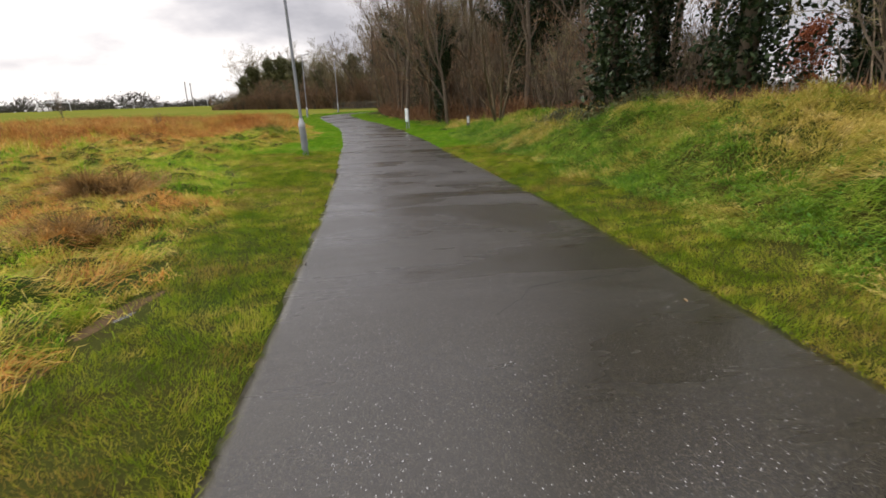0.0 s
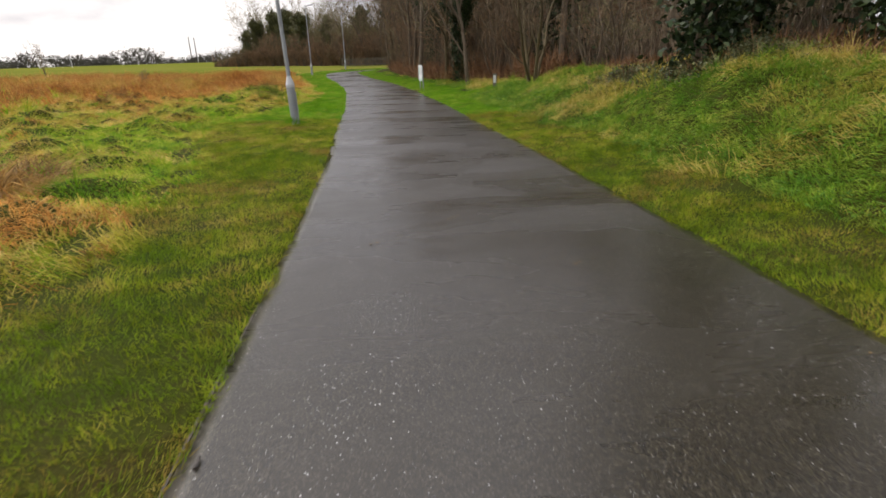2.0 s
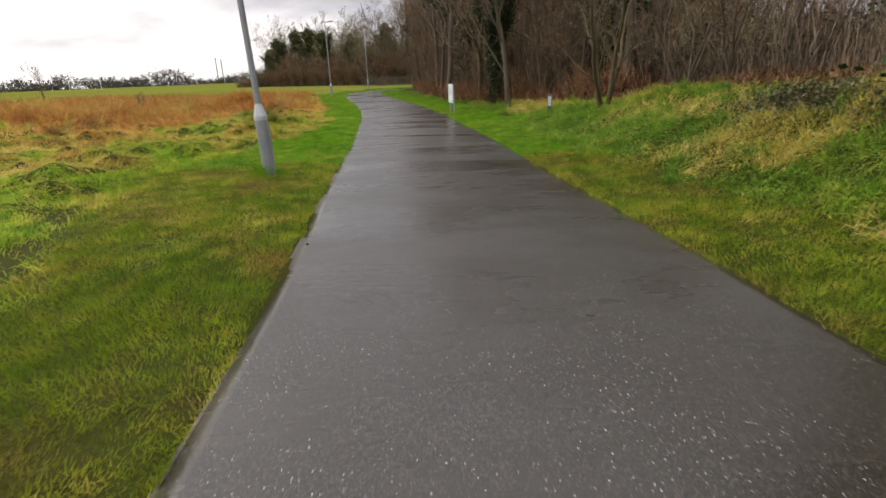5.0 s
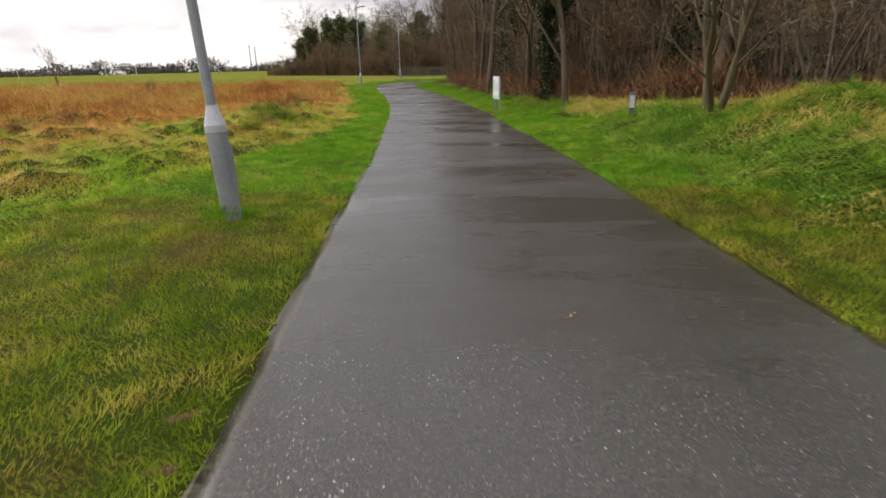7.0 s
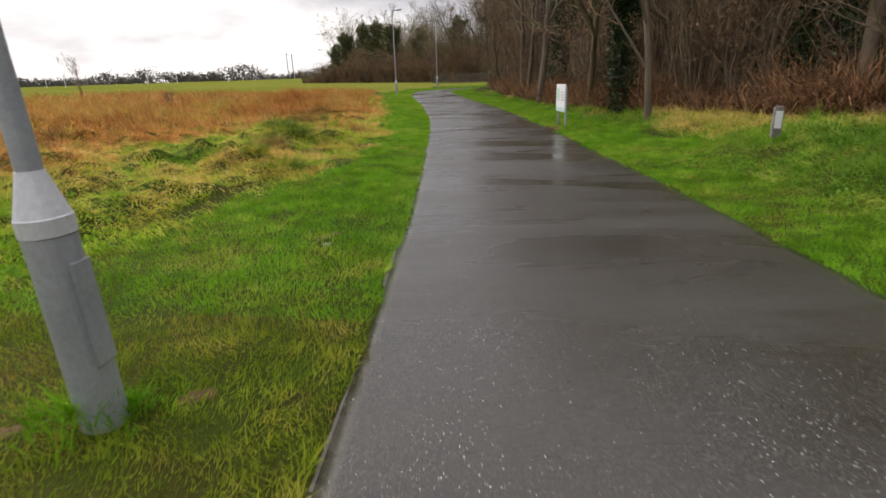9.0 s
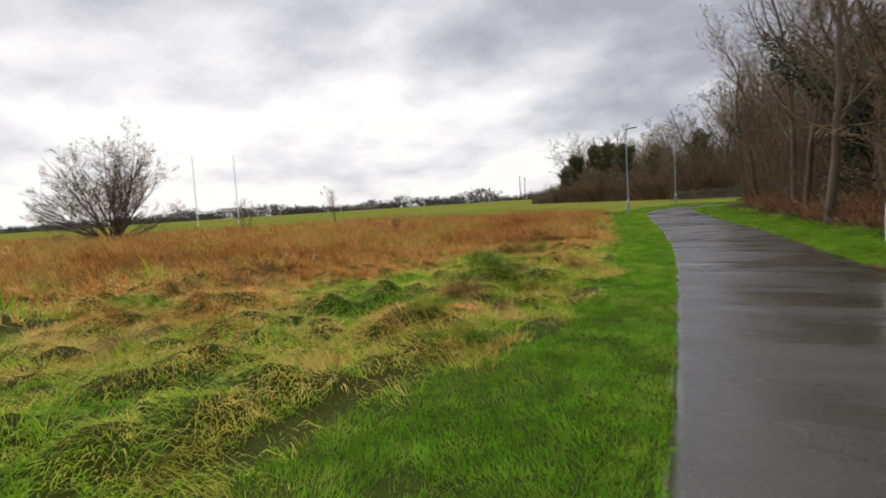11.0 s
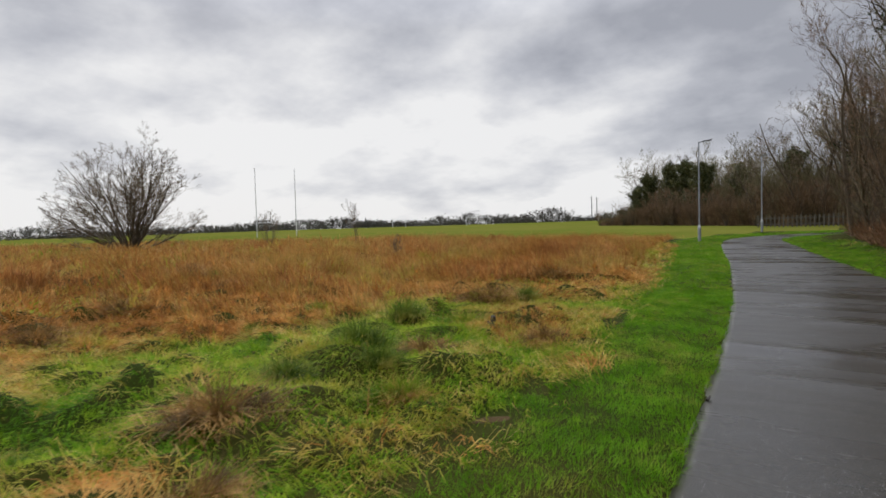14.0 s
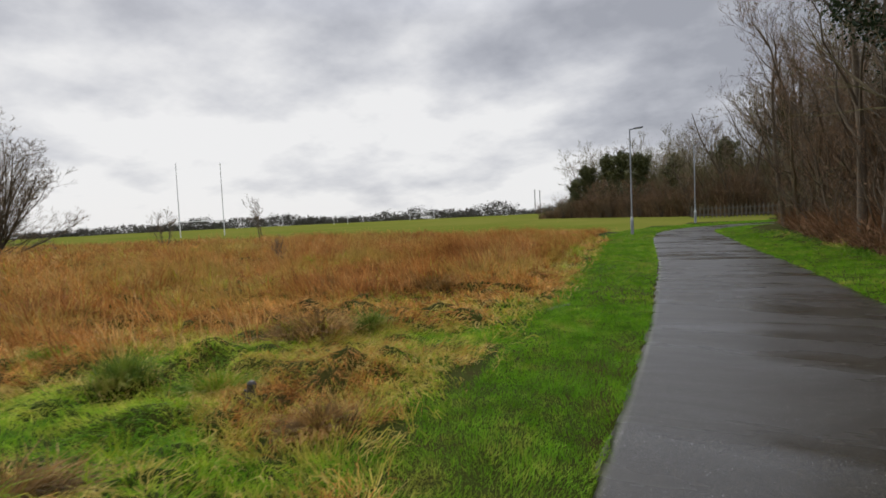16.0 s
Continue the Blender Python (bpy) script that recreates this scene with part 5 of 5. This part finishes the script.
# ---- edging along the field's side of the path ----
def build_edging():
    root = tagged(new("path_edging"), "worn concrete edging strip along the path", "edging", kind="structure")
    rng = random.Random(61)
    line = spline(LEFT, 60)
    seg = np.linalg.norm(np.diff(line, axis=0), axis=1)
    run = np.concatenate([[0], np.cumsum(seg)])
    me = bpy.data.meshes.new("edging_stone")
    bm = box_bm(0.038, 0.91, 0.13, (0, 0, -0.125), 0.006)
    bm.to_mesh(me)
    bm.free()
    s = 14.0
    while s < 84:
        p = np.array([np.interp(s, run, line[:, 0]), np.interp(s, run, line[:, 1])])
        q = np.array([np.interp(s + 0.9, run, line[:, 0]), np.interp(s + 0.9, run, line[:, 1])])
        m = (p + q) / 2
        a = math.degrees(math.atan2(q[1] - p[1], q[0] - p[0])) - 90
        ob = put("edging_stone", me, EDGING, root)
        ob.matrix_basis = pose(m[0] - 0.0165 + rng.uniform(-0.004, 0.004), m[1], float(rise(m[1])) - 0.008 + rng.uniform(-0.004, 0.003), rng.uniform(-0.2, 0.2), rng.uniform(-1.5, 1.5), a + rng.uniform(-0.3, 0.3))
        s += 0.915


build_edging()


# ---- puddles, bare patches, cracks and leaves ----
def blot(name, cx, cy, rx, ry, turn, seed, mat, label, category, lift=0.012):
    """A flat patch with an uneven rim that lies on the ground."""
    rng = np.random.default_rng(seed)
    n = 28
    a = 2 * np.pi * np.arange(n) / n
    w = 0.72 + 0.55 * wave(np.cos(a) * 2 + seed, np.sin(a) * 2, 0.9, seed) + rng.uniform(-0.06, 0.06, n)
    px, py = np.cos(a) * w * rx, np.sin(a) * w * ry
    t = math.radians(turn)
    x, y = cx + px * math.cos(t) - py * math.sin(t), cy + px * math.sin(t) + py * math.cos(t)
    xi, yi = cx + (x - cx) * 0.6, cy + (y - cy) * 0.6
    level = mat is WATER
    z0 = ground_z(cx, cy)
    zo = ground_at(x, y) - 0.012
    zi = ground_at(xi, yi) + lift
    if level:
        zo, zi = zo * 0 + z0 + lift - 0.004, zi * 0 + z0 + lift
    V = np.concatenate([np.stack([x, y, zo], 1), np.stack([xi, yi, zi], 1), [[cx, cy, z0 + lift]]])
    i = np.arange(n)
    j = (i + 1) % n
    F = np.concatenate([np.stack([i, j, j + n], 1), np.stack([i, j + n, i + n], 1), np.stack([i + n, j + n, 0 * i + 2 * n], 1)])
    ob = put(name, poly_mesh(name, V, F), mat, smooth=True)
    return tagged(ob, label, category)


for k, (x, y, rx, ry, a) in enumerate(((-3.45, 39.3, 0.42, 0.10, 76), (-1.02, 9.35, 0.11, 0.04, 72), (-1.25, 23.96, 0.06, 0.04, 80))):
    blot("puddle", x, y, rx, ry, a, 30 + k, WATER, "shallow puddle of rainwater in the worn grass", "puddle", 0.012 if rx > 0.2 else 0.003)
for k, (x, y, rx, ry, a) in enumerate(((-1.08, 9.4, 0.60, 0.12, 76), (-1.15, 8.5, 0.3, 0.08, 60), (-1.3, 24.2, 0.25, 0.07, 60), (-2.4, 28.8, 0.28, 0.11, 20), (-2.4, 29.5, 0.2, 0.08, 70), (-2.5, 31.1, 0.22, 0.08, 50),
                                       (-0.49, 18.5, 0.11, 0.05, 40), (-0.42, 18.2, 0.09, 0.05, 10), (-1.17, 21.7, 0.13, 0.07, 30), (-1.85, 21.4, 0.15, 0.07, 15))):
    blot("mud_patch", x, y, rx, ry, a, 60 + k, MUD, "bare patch of wet brown mud in grass", "mud", 0.004)


def build_crack(points, wide, seed):
    rng = random.Random(seed)
    line = []
    for (x0, y0), (x1, y1) in zip(points, points[1:]):
        for k in range(9):
            f = k / 9
            line.append((x0 + (x1 - x0) * f + rng.gauss(0, 0.012), y0 + (y1 - y0) * f + rng.gauss(0, 0.02)))
    line.append(points[-1])
    V, F = [], []
    for k, (x, y) in enumerate(line):
        w = wide * rng.uniform(0.3, 1.0) * (0.3 if k in (0, len(line) - 1) else 1)
        z = path_z(x, y) + 0.003
        V += [(x, y - w, z), (x, y + w, z)]
        if k:
            F.append((2 * k - 2, 2 * k, 2 * k + 1, 2 * k - 1))
    ob = put("crack", poly_mesh("crack", V, F), CRACK_SHADE, path, "crack in the asphalt, its shade drawn as a dark strip")
    return ob


# the shade inside the cracks, painted as a near-black strip on the asphalt
CRACK_SHADE = mat_two("crack_shadow", (0.012, 0.011, 0.010), (0.02, 0.018, 0.016), 9.0, 0.7, 60.0, 0.3, 0.004)
build_crack([(1.51, 8.95), (1.95, 9.5), (2.3, 9.58), (2.9, 9.73)], 0.0045, 1)
build_crack([(0.6, 23.6), (1.2, 23.5), (1.9, 23.7)], 0.0035, 2)


def make_leaf(seed, mat):
    bm = bmesh.new()
    rng = random.Random(seed)
    rows = []
    for k in range(6):
        f = k / 5
        w = 0.022 * math.sin(math.pi * (0.08 + 0.86 * f)) ** 0.8
        x = -0.04 + 0.08 * f
        rows.append([bm.verts.new((x, s * w, 0.004 + 0.016 * abs(s) * (0.5 + rng.random()) + 0.006 * math.sin(5 * f))) for s in (-1, 0, 1)])
    for a, b in zip(rows, rows[1:]):
        for c in range(2):
            bm.faces.new((a[c], b[c], b[c + 1], a[c + 1]))
    root = tagged(new("fallen_leaf"), "curled brown dead leaf lying on wet asphalt", "leaf", group="fallen leaves")
    part("leaf_blade", bm, mat, root)
    stem = lathe_bm([(0.0015, 0), (0.001, 0.03)], 5)
    bmesh.ops.transform(stem, matrix=pose(-0.038, 0, 0.005, 0, -85, 0), verts=stem.verts)
    part("stem", stem, mat, root)
    return root


LEAF_TAN = mat_two("tan_leaf", (0.20, 0.13, 0.05), (0.26, 0.18, 0.08), 30.0, 0.6, 90.0, 0.2, 0.002)
LEAF = make_leaf(1, LEAF_TAN)
_rng = random.Random(77)
_first = True
for x, y, s in ((2.88, 9.02, 1.3), (1.28, 13.47, 1.5), (1.33, 13.52, 1.2), (1.24, 13.42, 1.3), (0.58, 12.85, 1.5), (0.63, 12.88, 1.2), (1.98, 12.19, 1.2), (2.02, 12.23, 1.0), (1.25, 19.39, 1.4), (1.28, 19.43, 1.1), (1.21, 19.36, 1.2),
                (0.77, 20.08, 0.7), (2.95, 10.9, 1.0), (2.6, 17.6, 1.0), (-0.5, 24.8, 0.8), (1.9, 33.1, 1.2), (0.35, 29.0, 0.8)):
    m = pose(x, y, path_z(x, y) + 0.002, _rng.uniform(-8, 8), _rng.uniform(-8, 8), _rng.uniform(0, 360)) @ Matrix.Diagonal((0.5 * s, 0.5 * s, 0.3 * s, 1))
    if _first:
        LEAF.matrix_basis = m
        _first = False
    else:
        copy_thing(LEAF, m)


def build_garden_fence():
    fence = tagged(new("picket_fence"), "white garden picket fence beyond the trees", "fence")
    a, b = Vector((15.2, 26.4)), Vector((18.8, 22.9))
    turn = math.degrees(math.atan2(b.y - a.y, b.x - a.x))
    fence.matrix_basis = pose(a.x, a.y, ground_z(16.8, 24.8) - 0.05, 0, 0, turn)
    bm = bmesh.new()
    prof = [(-0.045, 0), (0.045, 0), (0.045, 0.98), (0, 1.06), (-0.045, 0.98)]
    front = [bm.verts.new((x, 0, z)) for x, z in prof]
    back = [bm.verts.new((x, 0.02, z)) for x, z in prof]
    bm.faces.new(front)
    bm.faces.new(back[::-1])
    for k in range(5):
        bm.faces.new((front[k], back[k], back[(k + 1) % 5], front[(k + 1) % 5]))
    me = bpy.data.meshes.new("picket")
    bm.to_mesh(me)
    bm.free()
    for k in range(32):
        ob = put("picket", me, WHITE, fence)
        ob.location = (k * 0.157, 0, 0)
    for z in (0.3, 0.78):
        part("rail", box_bm(5.0, 0.03, 0.07, (2.45, 0.036, z)), WHITE, fence)
    shrub = tagged(new("shrub"), "small shrub with orange dead leaves", "shrub")
    rng = np.random.default_rng(91)
    segs = grow(random.Random(91), height=2.6, radius=0.03, limbs=7, start=0.1, spread=0.8, up=0.4, stems=4, twigs=3, side_kids=4, fine=1)
    put("stem", tube_mesh("stem", [(segs[0], 5), (segs[1], 4), (segs[2], 3)]), BARK, shrub)
    pts = [tuple(q) for p, q, r0, r1 in segs[2]]
    V, F = leaf_cloud(pts, rng, 0.05, 0.12, 6)
    put("foliage", poly_mesh("foliage", V, F), ORANGE_LEAF, shrub, "orange dead leaves")
    shrub.matrix_basis = pose(14.4, 22.6, ground_z(14.4, 22.6) - 0.05)


build_garden_fence()


def build_shed():
    """A small garden shed, gable towards the path, behind the picket fence."""
    shed = tagged(new("garden_shed"), "small pale shed with orange-red gable behind picket fence", "shed")
    shed.matrix_basis = pose(18.8, 28.0, ground_z(18.8, 28.0) - 0.05, 0, 0, -38)
    eave, top, half, deep = 0.75, 1.55, 1.05, 2.2
    bm = bmesh.new()
    prof = [(-half, 0), (half, 0), (half, eave), (0, top), (-half, eave)]
    front, back = [bm.verts.new((x, 0, z)) for x, z in prof], [bm.verts.new((x, deep, z)) for x, z in prof]
    bm.faces.new(front)
    bm.faces.new(back[::-1])
    for k in range(5):
        bm.faces.new((front[k], back[k], back[(k + 1) % 5], front[(k + 1) % 5]))
    part("wall", bm, WHITE, shed, "pale painted wall")
    pitch = math.degrees(math.atan2(top - eave, half))
    run = math.hypot(half, top - eave) + 0.2
    for side in (-1, 1):
        turn = pose(0, 0, 0, 0, side * pitch, 0)
        mid = Vector((side * (half + 0.12) / 2, deep / 2, (eave + top) / 2 - 0.05))
        part("roof_slope", box_bm(run, deep + 0.3, 0.06, tuple(mid), 0.01, turn), ROOF_RED, shed)
        part("bargeboard", box_bm(run, 0.04, 0.17, (mid.x, -0.12, mid.z - 0.06), 0.006, turn), ROOF_RED, shed, "orange-red bargeboard")
        part("corner_post", box_bm(0.16, 0.05, eave, (side * (half - 0.06), -0.03, 0), 0.006), ROOF_RED, shed)
    part("door", box_bm(0.7, 0.04, 0.85, (0.1, -0.024, 0.02), 0.006), FENCE_WOOD, shed, "grey plank door")


ROOF_RED = mat_two("orange_red_paint", (0.36, 0.085, 0.030), (0.46, 0.13, 0.05), 4.0, 0.6, 40.0, 0.2, 0.004)
build_shed()


def build_bramble(x, y, rx, ry, seed):
    """A low bramble: arching stems and small dull leaves over the bank's crest."""
    rng = np.random.default_rng(seed)
    root = tagged(new("bramble"), "low bramble with dull leaves and russet stems on bank", "bramble", group="brambles on the bank")
    n = 170
    bx, by = rng.normal(0, rx * 0.6, n), rng.normal(0, ry * 0.6, n)
    z0 = ground_at(x + bx, y + by) - ground_z(x, y)
    V, F = blades(bx, by, rng, 0.55, 0.009, 1.0, 2, base_z=z0)
    put("cane", poly_mesh("cane", V, F), LITTER, root, "russet arching growth")
    m = 420
    cx, cy = rng.normal(0, rx * 0.65, m), rng.normal(0, ry * 0.65, m)
    cz = ground_at(x + cx, y + cy) - ground_z(x, y) + np.abs(rng.normal(0.10, 0.08, m)) * np.exp(-(cx / rx) ** 2 - (cy / ry) ** 2) + 0.04
    V, F = leaf_cloud(np.stack([cx, cy, cz], 1), rng, 0.024, 0.07, 14)
    put("foliage", poly_mesh("foliage", V, F), IVY_FAR, root, "small dull green leaves")
    root.matrix_basis = pose(x, y, ground_z(x, y))


for k, (x, y, rx, ry) in enumerate(((6.7, 17.6, 0.5, 0.7), (5.9, 18.4, 0.5, 0.7), (5.7, 20.4, 0.5, 0.8))):
    build_bramble(x, y, rx, ry, 300 + k)
